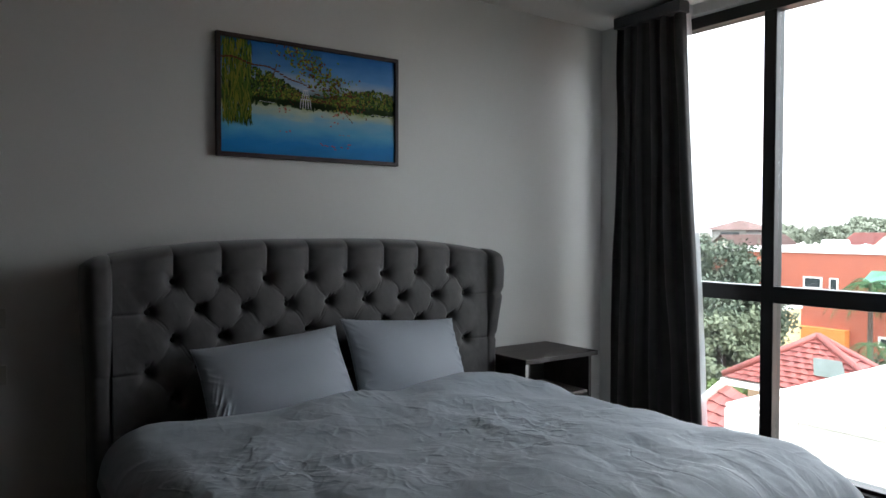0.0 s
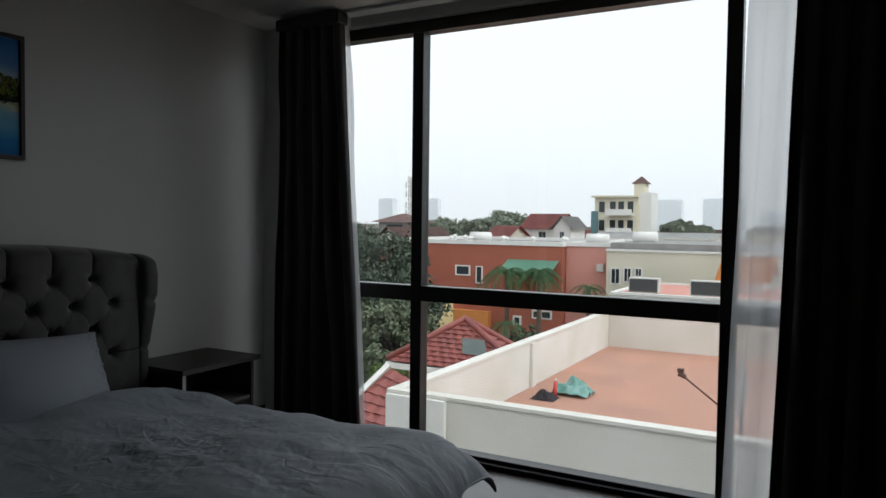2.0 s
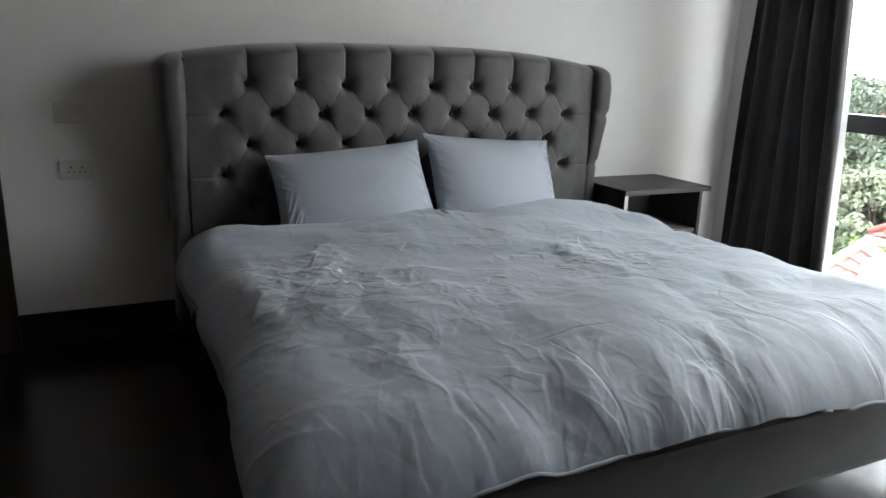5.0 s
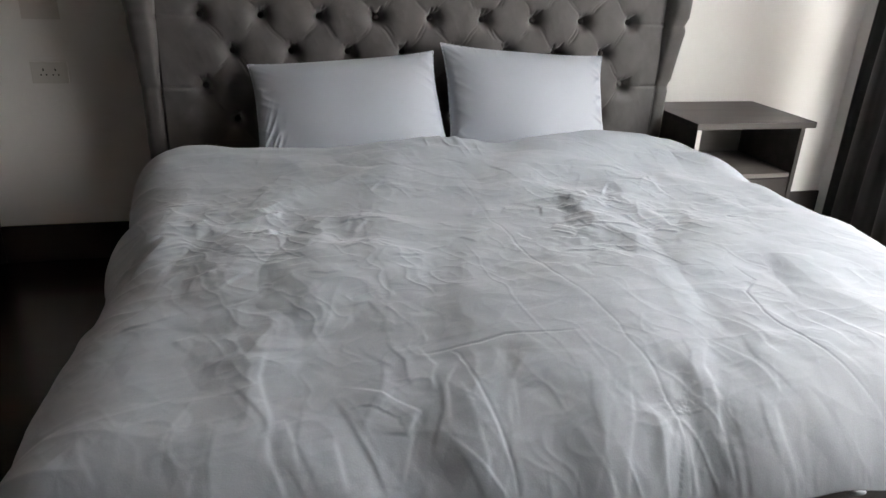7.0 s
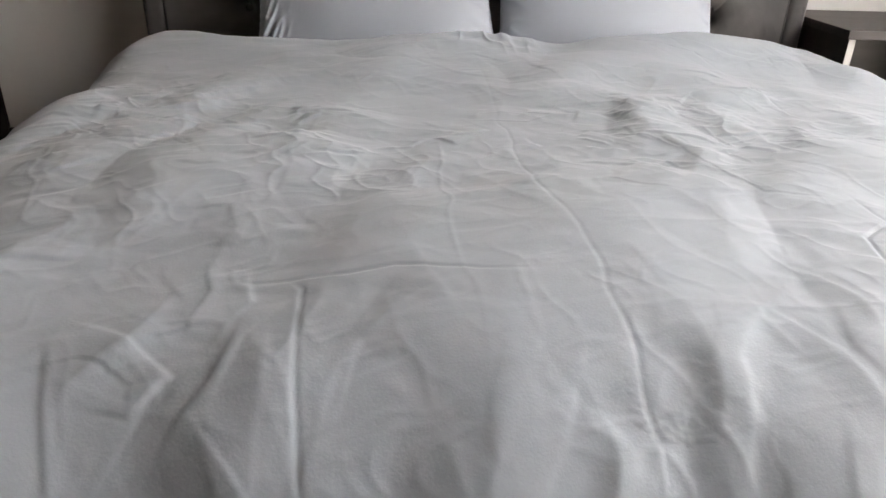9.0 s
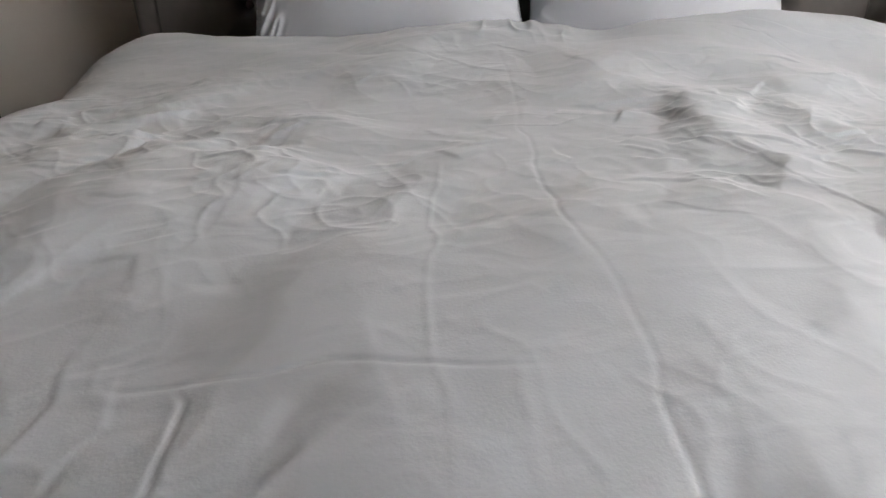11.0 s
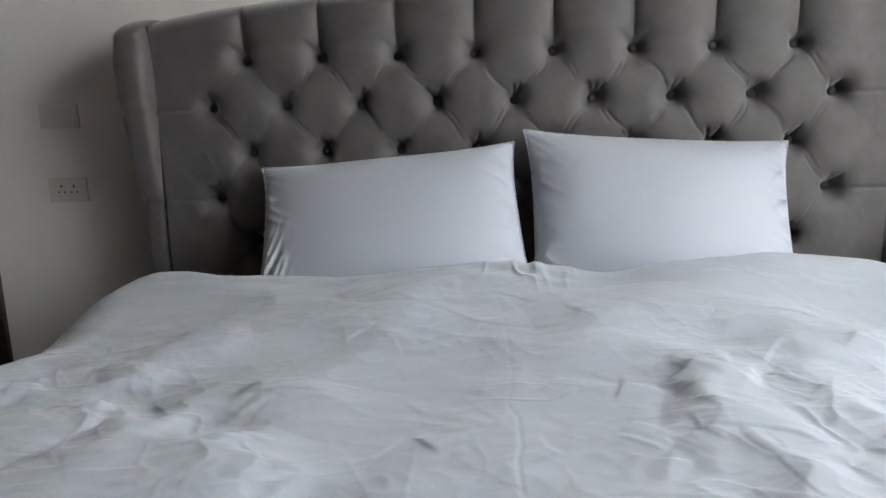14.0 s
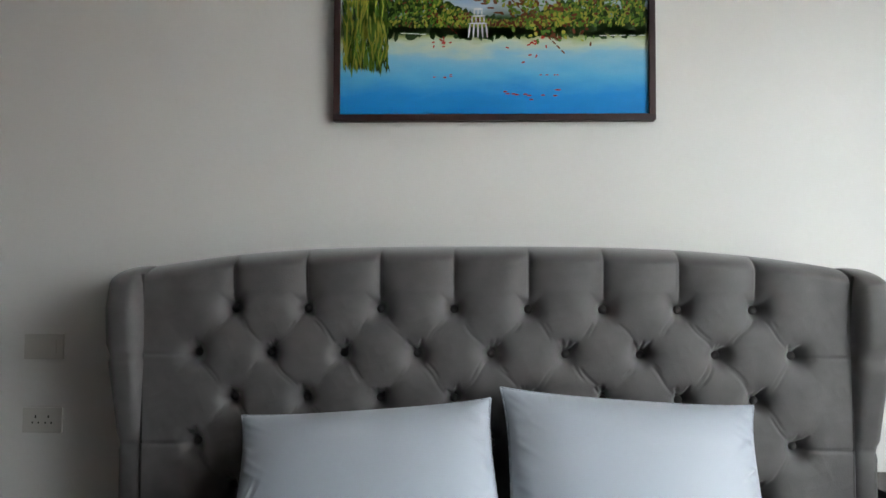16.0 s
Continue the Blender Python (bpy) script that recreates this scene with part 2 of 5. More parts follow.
def vnoise(x, y, seed=0):
    """Smooth value noise, -1 to 1."""
    x, y = x + seed * 17.3, y + seed * 9.1
    xi, yi = np.floor(x).astype(int), np.floor(y).astype(int)
    fx, fy = x - xi, y - yi
    fx, fy = fx * fx * fx * (fx * (fx * 6 - 15) + 10), fy * fy * fy * (fy * (fy * 6 - 15) + 10)
    g = lambda a, b: NOISE[a % 256, b % 256]
    v = (g(xi, yi) * (1 - fx) + g(xi + 1, yi) * fx) * (1 - fy) + (g(xi, yi + 1) * (1 - fx) + g(xi + 1, yi + 1) * fx) * fy
    return v * 2 - 1


def facets(x, y, seed=0, turn=0.0):
    """Flat facets with sharp edges between them, -1 to 1."""
    c, s = math.cos(turn), math.sin(turn)
    x, y = c * x - s * y + seed * 13.7, s * x + c * y + seed * 7.9
    xi, yi = np.floor(x).astype(int), np.floor(y).astype(int)
    fx, fy = x - xi, y - yi
    g = lambda a, b: NOISE[a % 256, b % 256]
    g00, g10, g01, g11 = g(xi, yi), g(xi + 1, yi), g(xi, yi + 1), g(xi + 1, yi + 1)
    low = g00 + (g10 - g00) * fx + (g11 - g10) * fy
    high = g00 + (g01 - g00) * fy + (g11 - g01) * fx
    return 2 * np.where(fx > fy, low, high) - 1


def sstep(a, b, x):
    t = np.clip((x - a) / (b - a), 0, 1)
    return t * t * (3 - 2 * t)


# ---- room shell ----
XW, XE, YN, YS, H = -3.3, 2.32, 0.0, -5.2, 2.895
ZW0, ZW1, YW0, YW1 = 0.0, 2.825, -0.25, -4.25
boxpart("floor", (XW - 0.2, XE + 0.2, YS - 0.2, YN + 0.2, -0.2, 0), M_FLOOR, kind="structure", label="dark brown polished wooden floor")
boxpart("ceiling", (XW - 0.2, XE + 0.2, YS - 0.2, YN + 0.2, H, H + 0.2), M_CEIL, kind="structure", label="plain white ceiling")
bm = bmesh.new()
box(bm, XW - 0.2, -2.78, YN, YN + 0.2, 0, H)
box(bm, -2.78, -1.9, YN, YN + 0.2, 2.1, H)
box(bm, -1.9, XE + 0.2, YN, YN + 0.2, 0, H)
part("wall_north", bm, M_WALL, kind="structure", label="off-white painted wall behind the bed")
# south and west walls are out of view, coloured dark to cut bounced light
boxpart("wall_south", (XW - 0.2, XE + 0.2, YS - 0.2, YS, 0, H), M_WALLD, kind="structure", label="unseen wall, darkened to cut bounced light")
boxpart("wall_west", (XW - 0.2, XW, YS, YN, 0, H), M_WALLD, kind="structure", label="unseen wall, darkened to cut bounced light")
bm = bmesh.new()
box(bm, XE, XE + 0.2, YW0, YN, 0, H)
box(bm, XE, XE + 0.2, YS, YW1, 0, H)
box(bm, XE, XE + 0.2, YW1, YW0, ZW1, H)
part("wall_east", bm, M_WALL, kind="structure", label="off-white painted window wall")
bm = bmesh.new()
box(bm, -1.79, XE, -0.014, 0, 0, 0.165, 0.003)
part("baseboard", bm, M_BASE, kind="structure", label="black skirting board along the wall")

# door in the head wall
door = tagged(new("door_1"), "dark wooden door in a dark casing", "door", kind="structure")
for dims in ((-1.9, -1.79, -0.02, 0.1, 0, 2.1), (-2.86, -2.78, -0.02, 0.1, 0, 2.1), (-2.86, -1.79, -0.02, 0.1, 2.1, 2.18)):
    boxpart("door_casing", dims, M_LEG, door, 0.004)
leaf = boxpart("door_leaf", (-2.778, -1.902, 0.02, 0.06, 0.01, 2.098), M_LEG, door, 0.003)
bm = bmesh.new()
cyl(bm, (-1.96, 0.02, 1.0), (-1.96, -0.04, 1.0), 0.01)
cyl(bm, (-1.96, -0.04, 1.0), (-2.08, -0.04, 1.0), 0.009)
part("door_handle", bm, M_STEEL, leaf, "brushed metal handle", smooth=True)

# ---- window ----
win = tagged(new("window_1"), "floor-to-ceiling black aluminium window with fixed panes", "window", kind="structure")
XG = 2.43
MULL = (-1.256, -3.175)
TRZ0, TRZ1 = 1.005, 1.105
def bar(dims, nm="window_frame"):
    return boxpart(nm, dims, M_FRAME, win, 0.004)
bar((XG - 0.05, XG + 0.05, YW1, YW0, 0, 0.05))
bar((XG - 0.09, XG - 0.053, YW1, YW0, 0, 0.028))
bar((XG - 0.05, XG + 0.05, YW1, YW0, 2.75, ZW1))
bar((XG - 0.05, XG + 0.05, YW0 - 0.06, YW0, 0.05, 2.75))
bar((XG - 0.05, XG + 0.05, YW1, YW1 + 0.06, 0.05, 2.75))
for y in MULL:
    bar((XG - 0.045, XG + 0.045, y - 0.04, y + 0.04, 0.05, 2.75), "mullion")
ys = [YW0 - 0.06, MULL[0] + 0.04, MULL[0] - 0.04, MULL[1] + 0.04, MULL[1] - 0.04, YW1 + 0.06]
for a, b in ((0, 1), (2, 3), (4, 5)):
    bar((XG - 0.045, XG + 0.045, ys[b], ys[a], TRZ0, TRZ1), "transom")
    for z0, z1 in ((0.05, TRZ0), (TRZ1, 2.75)):
        p = boxpart("pane", (XG - 0.004, XG + 0.004, ys[b], ys[a], z0, z1), M_GLASS, win)
        p.visible_shadow = False


# ---- curtains ----
def curtain(name, x, y0t, y1t, y0b, y1b, z0, z1, folds, amp, material, label, seed):
    nz, ny = 60, 26 * folds
    s = np.linspace(0, 1, ny)[None, :]
    h = np.linspace(0, 1, nz)[:, None]
    y = (y0b + (y1b - y0b) * s) * (1 - h) + (y0t + (y1t - y0t) * s) * h
    ph = s * folds * 2 * np.pi + 0.9 * vnoise(s * 5 + 0 * h, h * 1.4 + 0 * s, seed)
    a = amp * (0.75 + 0.45 * vnoise(s * folds + 0 * h, h * 0.8 + 0 * s, seed + 3)) * (1 - 0.35 * sstep(0.9, 1, h))
    X = x + a * np.sin(ph) + 0.012 * vnoise(s * folds * 2.5, h * 6, seed + 5)
    Y = y + 0.35 * a * np.sin(2 * ph + 0.6) + 0.01 * vnoise(s * 4, h * 3, seed + 8)
    Z = z0 + (z1 - z0) * h + 0 * s
    P = np.stack([X + 0 * Z, Y + 0 * Z, Z], axis=-1)
    t = thing(name, (x, (y0b + y1b) / 2, z0), label, "curtain", "window curtains")
    c = grid("fabric", P, material, t)
    if material is M_CURTAIN:
        sm = c.modifiers.new("thickness", "SOLIDIFY")
        sm.thickness = 0.004
        bm = bmesh.new()
        box(bm, x - 0.05, x + 0.05, min(y0t, y1t) - 0.004, max(y0t, y1t) + 0.004, z1 - 0.07, z1 + 0.004, 0.008)
        part("heading", bm, M_CURTAIN, t)
    else:
        boxpart("heading", (x - 0.02, x + 0.02, min(y0t, y1t), max(y0t, y1t), z1 - 0.05, z1 + 0.004), M_SHEER, t)
    return t


curtain("curtain", 2.14, -0.31, -0.83, -0.27, -1.02, 0.012, 2.868, 5, 0.045, M_CURTAIN, "charcoal full-length curtain drawn open beside the window", 1)
curtain("curtain", 2.14, -3.48, -4.25, -3.42, -4.28, 0.012, 2.868, 7, 0.045, M_CURTAIN, "charcoal full-length curtain hanging next to a white sheer", 2)
curtain("sheer_curtain", 2.25, -3.27, -3.85, -3.19, -3.80, 0.012, 2.868, 4, 0.03, M_SHEER, "white translucent sheer curtain gathered at the window", 4)
curtain("sheer_curtain", 2.25, -0.4, -0.80, -0.4, -0.965, 0.012, 2.868, 4, 0.03, M_SHEER, "white translucent sheer gathered behind a charcoal curtain", 6)
bm = bmesh.new()
box(bm, 2.17, 2.27, -4.3, -0.3, 2.873, 2.893, 0.003)
tr = thing("curtain_track", (2.2, -2.2, 2.88), "slim white curtain track under the ceiling", "curtain track")
part("rail", bm, M_WHITE, tr)

# ---- bed ----
bed = thing("bed", (0, -1.2, 0), "grey upholstered wingback bed with a tufted headboard", "bed")
SP, R1Z, DZ = 0.2246, 1.196, 0.1345


def top_z(x):
    return 1.392 - 0.06 * np.abs(x / 1.03) ** 3


nx, nz = 620, 330
hx = np.linspace(-1.052, 1.052, nx)[None, :]
hv = np.linspace(0, 1, nz)[:, None]
ztop = top_z(hx)
Z = 0.15 + (ztop - 0.15) * hv
u = (hx - 0.5 * SP) / SP
v = (Z - R1Z) / (2 * DZ)
sa, sb = np.abs(np.sin(np.pi * (u + v))), np.abs(np.sin(np.pi * (u - v)))
diamond = np.minimum(sa, sb) ** 0.5 * 0.35 + (sa * sb) ** 0.5 * 0.65
chan = np.abs(np.sin(np.pi * u)) ** 0.35
w = sstep(R1Z - 0.01, R1Z + 0.06, Z)
edge = sstep(0.9, 1.0, np.abs(hx))
puff = diamond * (1 - w) + chan * w
puff = 0.91 * (1 - w) + 0.09 * puff * (1 - w) + puff * w
puff = puff * (1 - edge) + 0.85 * edge
rows = [(R1Z - i * DZ, i % 2) for i in range(7)]
buttons = [(k * SP - (0.5 * SP if o == 0 else 0), z) for z, o in rows for k in range(-4, 5) if not (o == 0 and k == -4)]
pinch = 0 * Z + 0 * hx
rh = random.Random(41)
for bx, bz in buttons:
    r2 = (hx - bx) ** 2 + (Z - bz) ** 2
    an = np.arctan2(Z - bz, hx - bx)
    rq = np.sqrt(r2)
    pinch = pinch + np.exp(-r2 / 0.021 ** 2) * 0.040 + np.exp(-r2 / 0.042 ** 2) * 0.026
    # short gathers above the button, of differing length
    if bz < 1.15:
        for k in range(rh.choice((3, 4, 5))):
            a0, ln, dp = 1.57 + rh.uniform(-0.75, 0.75), rh.uniform(0.035, 0.06), rh.uniform(0.005, 0.011)
            da = (an - a0) * rq
            pinch = pinch + dp * np.exp(-(da / 0.0036) ** 2) * sstep(0.012, 0.022, rq) * (1 - sstep(ln * 0.7, ln, rq)) * (np.abs(an - a0) < 1)
    # double pleats down to the buttons below
    if bz > 0.7:
        for sg in (-1, 1):
            if abs(bx + sg * SP / 2) > 0.93:
                continue
            L = math.hypot(SP / 2, DZ)
            tx, tz = sg * SP / 2 / L, -DZ / L
            al_ = (hx - bx) * tx + (Z - bz) * tz
            ac = (hx - bx) * tz - (Z - bz) * tx
            for off in (-0.0055, 0.0055):
                wob = off * rh.uniform(0.6, 1.5) + 0.004 * np.sin(al_ * 45 + bx * 20)
                f0, f1 = rh.uniform(0.01, 0.05), rh.uniform(0.08, L)
                pinch = pinch + rh.uniform(0.0008, 0.0045) * np.exp(-((ac - wob) / 0.0034) ** 2) * sstep(f0, f0 + 0.02, al_) * (1 - sstep(f1 - 0.03, f1, al_))
# a short tuck from the outer buttons to the wings
for bx, bz in buttons:
    if abs(bx) > 0.85:
        pinch = pinch + 0.004 * np.exp(-((Z - bz + 0.003) / 0.006) ** 2) * (np.abs(hx) > abs(bx)) * (np.sign(hx) == np.sign(bx))
roll = np.sqrt(np.clip(1 - ((np.clip(hv, 0.955, 1) - 0.955) / 0.045) ** 2, 0, 1))
wr = 0.0007 * np.abs(vnoise(hx * 30 + Z * 14, Z * 30 - hx * 10, 3)) * (1 - w)
Y = -0.10 - roll * (0.108 + 0.040 * puff - np.minimum(pinch, 0.074) - wr) + 0 * hx
P = np.stack([hx + 0 * Z, Y, Z + 0 * hx], axis=-1)
hb = grid("headboard", P, M_UPH, bed, "grey velvet headboard with deep diamond buttoning")
bm = bmesh.new()
bmesh.ops.create_uvsphere(bm, u_segments=12, v_segments=8, radius=0.014)
bme = bpy.data.meshes.new("button")
bm.to_mesh(bme)
bm.free()
bme.materials.append(M_BUTTON)
bme.shade_smooth()
for bx, bz in buttons:
    if bz < 0.45:
        continue
    b = new("button", bme)
    b.parent = hb
    b.location = (bx, -0.187, bz)
boxpart("headboard_back", (-1.04, 1.04, -0.1, -0.03, 0.12, 1.32), M_UPH, bed, 0.01)


def wing(sg):
    nr, top0, top1 = 48, 1.272, 1.343
    levels = [(z, 1.0) for z in np.linspace(0.13, top0, 64)]
    levels += [(top0 + (top1 - top0) * math.sin(k * math.pi / 28), max(0.0, math.cos(k * math.pi / 28))) for k in range(1, 15)]
    a = np.linspace(0, 2 * np.pi, nr, endpoint=False)
    c, s = np.cos(a), np.sin(a)
    P = np.zeros((len(levels), nr, 3))
    for i, (z, r) in enumerate(levels):
        yf = np.interp(z, [0.1, 0.75, 0.9, 1.08, 1.2, 1.272, 1.343], [-0.235, -0.24, -0.262, -0.292, -0.296, -0.285, -0.25])
        xo = np.interp(z, [0.1, 0.75, 0.9, 1.08, 1.2, 1.29, 1.343], [1.140, 1.142, 1.152, 1.168, 1.170, 1.162, 1.150])
        pin = 1 - 0.12 * np.exp(-((z - 1.06) / 0.016) ** 2) - 0.12 * np.exp(-((z - 0.79) / 0.016) ** 2) - 0.1 * np.exp(-((z - 0.52) / 0.016) ** 2)
        x1 = 1.052 + (xo - 1.052) * (0.25 + 0.75 * r)
        rx, ry = (x1 - 1.048) / 2 * (0.8 + 0.2 * pin), (-0.03 - yf) / 2 * (0.55 + 0.45 * r) * (0.4 + 0.6 * pin)
        P[i, :, 0] = sg * (1.048 + rx + rx * np.sign(c) * np.abs(c) ** 0.6)
        P[i, :, 1] = -0.03 - ry + ry * np.sign(s) * np.abs(s) ** 0.65
        # the top slopes down to the back
        P[i, :, 2] = z - 0.035 * sstep(1.25, 1.34, z) * (P[i, :, 1] + 0.29) / 0.26
    cap_row = np.repeat(P[-1:].mean(axis=1, keepdims=True), nr, axis=1)
    cap_row[..., 2] = P[-1, :, 2].mean() + 0.001
    P = np.concatenate([P, cap_row], axis=0)
    ob = grid("headboard_wing", P, M_UPH, bed, closed=True)
    bm = bmesh.new()
    for z0, z1 in ((0.5, 0.79), (0.79, 1.06), (1.06, 1.3)):
        cyl(bm, (sg * 1.056, -0.235, z0), (sg * 1.056, -0.235 - (0.0 if z0 < 1 else 0.01), z1), 0.005, seg=8)
    part("piping", bm, M_PIPING, ob, "dark piping seam", smooth=True)


wing(-1)
wing(1)
RX, RY, RZ0, RZ1 = 1.085, -2.285, 0.135, 0.37
boxpart("side_rail", (RX - 0.07, RX, RY + 0.073, -0.1, RZ0, RZ1), M_UPH, bed, 0.018)
boxpart("side_rail", (-RX + 0.09, -RX + 0.16, RY + 0.073, -0.1, RZ0, RZ1), M_UPH, bed, 0.018)
boxpart("foot_rail", (-RX + 0.06, RX, RY, RY + 0.07, RZ0, RZ1), M_UPH, bed, 0.018)
boxpart("slat_base", (-RX + 0.163, RX - 0.073, RY + 0.073, -0.23, 0.25, 0.275), M_LEG, bed)
for sx, yy in ((-1, RY + 0.05), (1, RY + 0.05), (-1, -0.3), (1, -0.3)):
    bm = bmesh.new()
    bmesh.ops.create_cone(bm, cap_ends=True, segments=4, radius1=0.043, radius2=0.058, depth=RZ0 - 0.002, matrix=Matrix.Translation((sx * 1.02, yy, RZ0 / 2)) @ Matrix.Rotation(radians(45), 4, "Z"))
    bmesh.ops.bevel(bm, geom=bm.edges[:], offset=0.003, segments=1, affect="EDGES")
    part("leg", bm, M_LEG, bed, "dark wooden tapered leg")
mt = thing("mattress", (0, -1.25, 0.277), "white mattress lying in the grey bed frame", "mattress")
boxpart("cover", (-0.93, 0.95, -2.14, -0.26, 0.277, 0.475), M_MATTRESS, mt, 0.05)


# ---- duvet ----
def along(X, Y, pts):
    """Distance to a line and the side of it, fading at its ends."""
    best = np.full(X.shape, 9.0)
    side = np.ones(X.shape)
    fade = np.zeros(X.shape)
    n = len(pts) - 1
    for i, ((x0, y0), (x1, y1)) in enumerate(zip(pts[:-1], pts[1:])):
        dx, dy = x1 - x0, y1 - y0
        t = np.clip(((X - x0) * dx + (Y - y0) * dy) / (dx * dx + dy * dy), 0, 1)
        d = np.hypot(X - x0 - t * dx, Y - y0 - t * dy)
        near = d < best
        side = np.where(near, np.sign((X - x0) * dy - (Y - y0) * dx), side)
        fade = np.where(near, np.clip(4 * (i + t) / n, 0, 1) * np.clip(4 * (n - i - t) / n, 0, 1), fade)
        best = np.where(near, d, best)
    return best, side, fade


def crease(X, Y, pts, groove, step, reach, ridge):
    """A groove along a line, one side of it higher, with a soft ridge beside it."""
    d, side, fade = along(X + 0.008 * vnoise(X * 14, Y * 14, 31), Y + 0.008 * vnoise(X * 14, Y * 14, 32), pts)
    up = 0.5 * (1 + side * np.sign(step) * np.tanh(d / 0.004))
    h = -0.5 * groove * np.exp(-(d / 0.0030) ** 2)
    h = h + 0.34 * abs(step) * (up * np.exp(-d / (2.2 * reach)) - 0.15 * (1 - up) * np.exp(-d / (2 * reach)))
    h = h + 0.3 * ridge * np.exp(-(d / (1.1 * reach)) ** 2)
    return h * fade


def ridged(x, y, seed, turn, power):
    """Thin crests where smooth noise crosses zero, 0 to 1."""
    c, s = math.cos(turn), math.sin(turn)
    return (1 - np.abs(vnoise(c * x - s * y, 0.5 * (s * x + c * y), seed))) ** power


def make_duvet():
    nu, nv = 940, 720
    s = np.linspace(-1.58, 1.30, nu)[None, :] + np.zeros((nv, 1))
    q = np.linspace(0.42, 2.47, nv)[:, None] + np.zeros((1, nu))
    # across the bed
    flat_r, flat_l = 1.0, 0.93
    ar = np.clip((s - flat_r) / 0.30, 0, 1)
    th = ar * radians(80)
    X = np.where(s > flat_r, flat_r + 0.235 * np.sin(th), s)
    drop = np.where(s > flat_r, 0.185 * (1 - np.cos(th)) / (1 - np.cos(radians(80))), 0)
    al = np.clip((-s - flat_l) / 0.34, 0, 1)
    tl = al * radians(88)
    ext = 0.205 + 0.03 * sstep(1.5, 2.1, q)
    X = np.where(s < -flat_l, -flat_l - ext * np.sin(tl), X)
    rest = np.clip(-s - flat_l - 0.34, 0, 1)
    drop = np.where(s < -flat_l, 0.16 * (1 - np.cos(tl)) + rest * (0.5 + 0.85 * sstep(1.5, 2.2, q)), drop)
    X = X + 0.16 * rest
    # along the bed
    lowleft = sstep(-0.75, -1.15, s)
    fy = np.clip((q - 2.07) / 0.38, 0, 1)
    tf = fy * radians(76)
    Yc = np.where(q > 2.07, 2.07 + 0.30 * np.sin(tf), q)
    hang = 0.165 + 0.11 * lowleft + 0.022 * vnoise(s * 3.5, q * 0.5, 61) + 0.010 * vnoise(s * 11, q * 0.5, 62)
    dropf = np.where(q > 2.07, hang * (1 - np.cos(tf)) / (1 - np.cos(radians(76))), 0)
    Y = -Yc
    zt = 0.578 + 0.030 * np.exp(-((q - 0.55) / 0.3) ** 2) + 0.026 * np.exp(-((X + 0.15) / 0.75) ** 2) + 0.012 * sstep(1.2, 1.9, q)
    zt = zt + 0.030 * np.exp(-(((X - 0.62) / 0.30) ** 2 + ((q - 0.5) / 0.16) ** 2))
    head = sstep(0.5, 0.42, q)
    Z = zt - np.hypot(drop, dropf) - 0.07 * head
    side = sstep(0.95, 1.08, np.abs(s))
    # broad puffs, then flat facets between folds
    wx, wy = X + 0.06 * vnoise(X * 3, Y * 3, 1), Y + 0.06 * vnoise(X * 3, Y * 3, 2)
    h = 0.015 * vnoise(wx * 2.3, wy * 2.6, 11) + 0.005 * vnoise(wx * 5, wy * 5.5, 12)
    fx_, fy_ = X + 0.035 * vnoise(X * 7, Y * 7, 51), Y + 0.035 * vnoise(X * 7, Y * 7, 52)
    gx_, gy_ = X + 0.02 * vnoise(X * 16, Y * 16, 53), Y + 0.02 * vnoise(X * 16, Y * 16, 54)
    left = np.exp(-(((X + 0.68) / 0.33) ** 2 + ((Y + 1.32) / 0.33) ** 2))
    right = np.exp(-(((X - 0.34) / 0.38) ** 2 + ((Y + 1.25) / 0.34) ** 2))
    amt = np.clip((0.30 + 0.55 * left + 0.55 * right) * (0.75 + 0.6 * vnoise(X * 3.1, Y * 3.1, 20)), 0.08, 1.2)
    foot = sstep(1.95, 2.35, q + 0.1 * vnoise(s * 3, q * 2, 81))
    h += 0.012 * facets(fx_ * 3.4, fy_ * 3.4, 1, 0.4) + 0.006 * facets(fx_ * 6.8, fy_ * 6.2, 4, 1.1) + 0.011 * facets(gx_ * 9, gy_ * 8, 2, -0.5) * (0.25 + amt) + 0.004 * facets(gx_ * 19, gy_ * 17, 3, 0.9) * amt + 0.0014 * facets(gx_ * 34, gy_ * 31, 9, 0.2) * (0.3 + amt)
    # crisp little wrinkles in the crumpled patches
    h += 0.0040 * ridged(fx_ * 9, fy_ * 9, 71, 0.5, 5) * amt + 0.0034 * ridged(gx_ * 17, gy_ * 17, 72, -0.4, 5) * amt + 0.0018 * ridged(gx_ * 30, gy_ * 30, 73, 0.9, 4) * (0.1 + amt)
    h += 0.0012 * ridged(fx_ * 5, fy_ * 5, 74, 1.4, 6) + 0.0005 * ridged(gx_ * 13, gy_ * 13, 75, 1.2, 7)
    rw = random.Random(77)
    for k in range(230):
        if k < 70:
            cx, cy, ang, ln = rw.gauss(-0.68, 0.22), rw.gauss(-1.32, 0.22), rw.uniform(-0.2, 1.2), rw.uniform(0.05, 0.17)
        elif k < 120:
            cx, cy, ang, ln = rw.gauss(0.34, 0.26), rw.gauss(-1.25, 0.22), rw.uniform(-1.3, 1.3), rw.uniform(0.05, 0.16)
        elif k < 180:
            cx, cy, ang, ln = rw.uniform(-1.0, 1.0), rw.uniform(-2.35, -2.0), 1.57 + rw.gauss(0, 0.35), rw.uniform(0.08, 0.22)
        else:
            cx, cy, ang, ln = rw.uniform(-0.9, 0.9), rw.uniform(-1.95, -0.6), rw.uniform(0, 3.1), rw.uniform(0.06, 0.2)
        bend = rw.uniform(-0.3, 0.3)
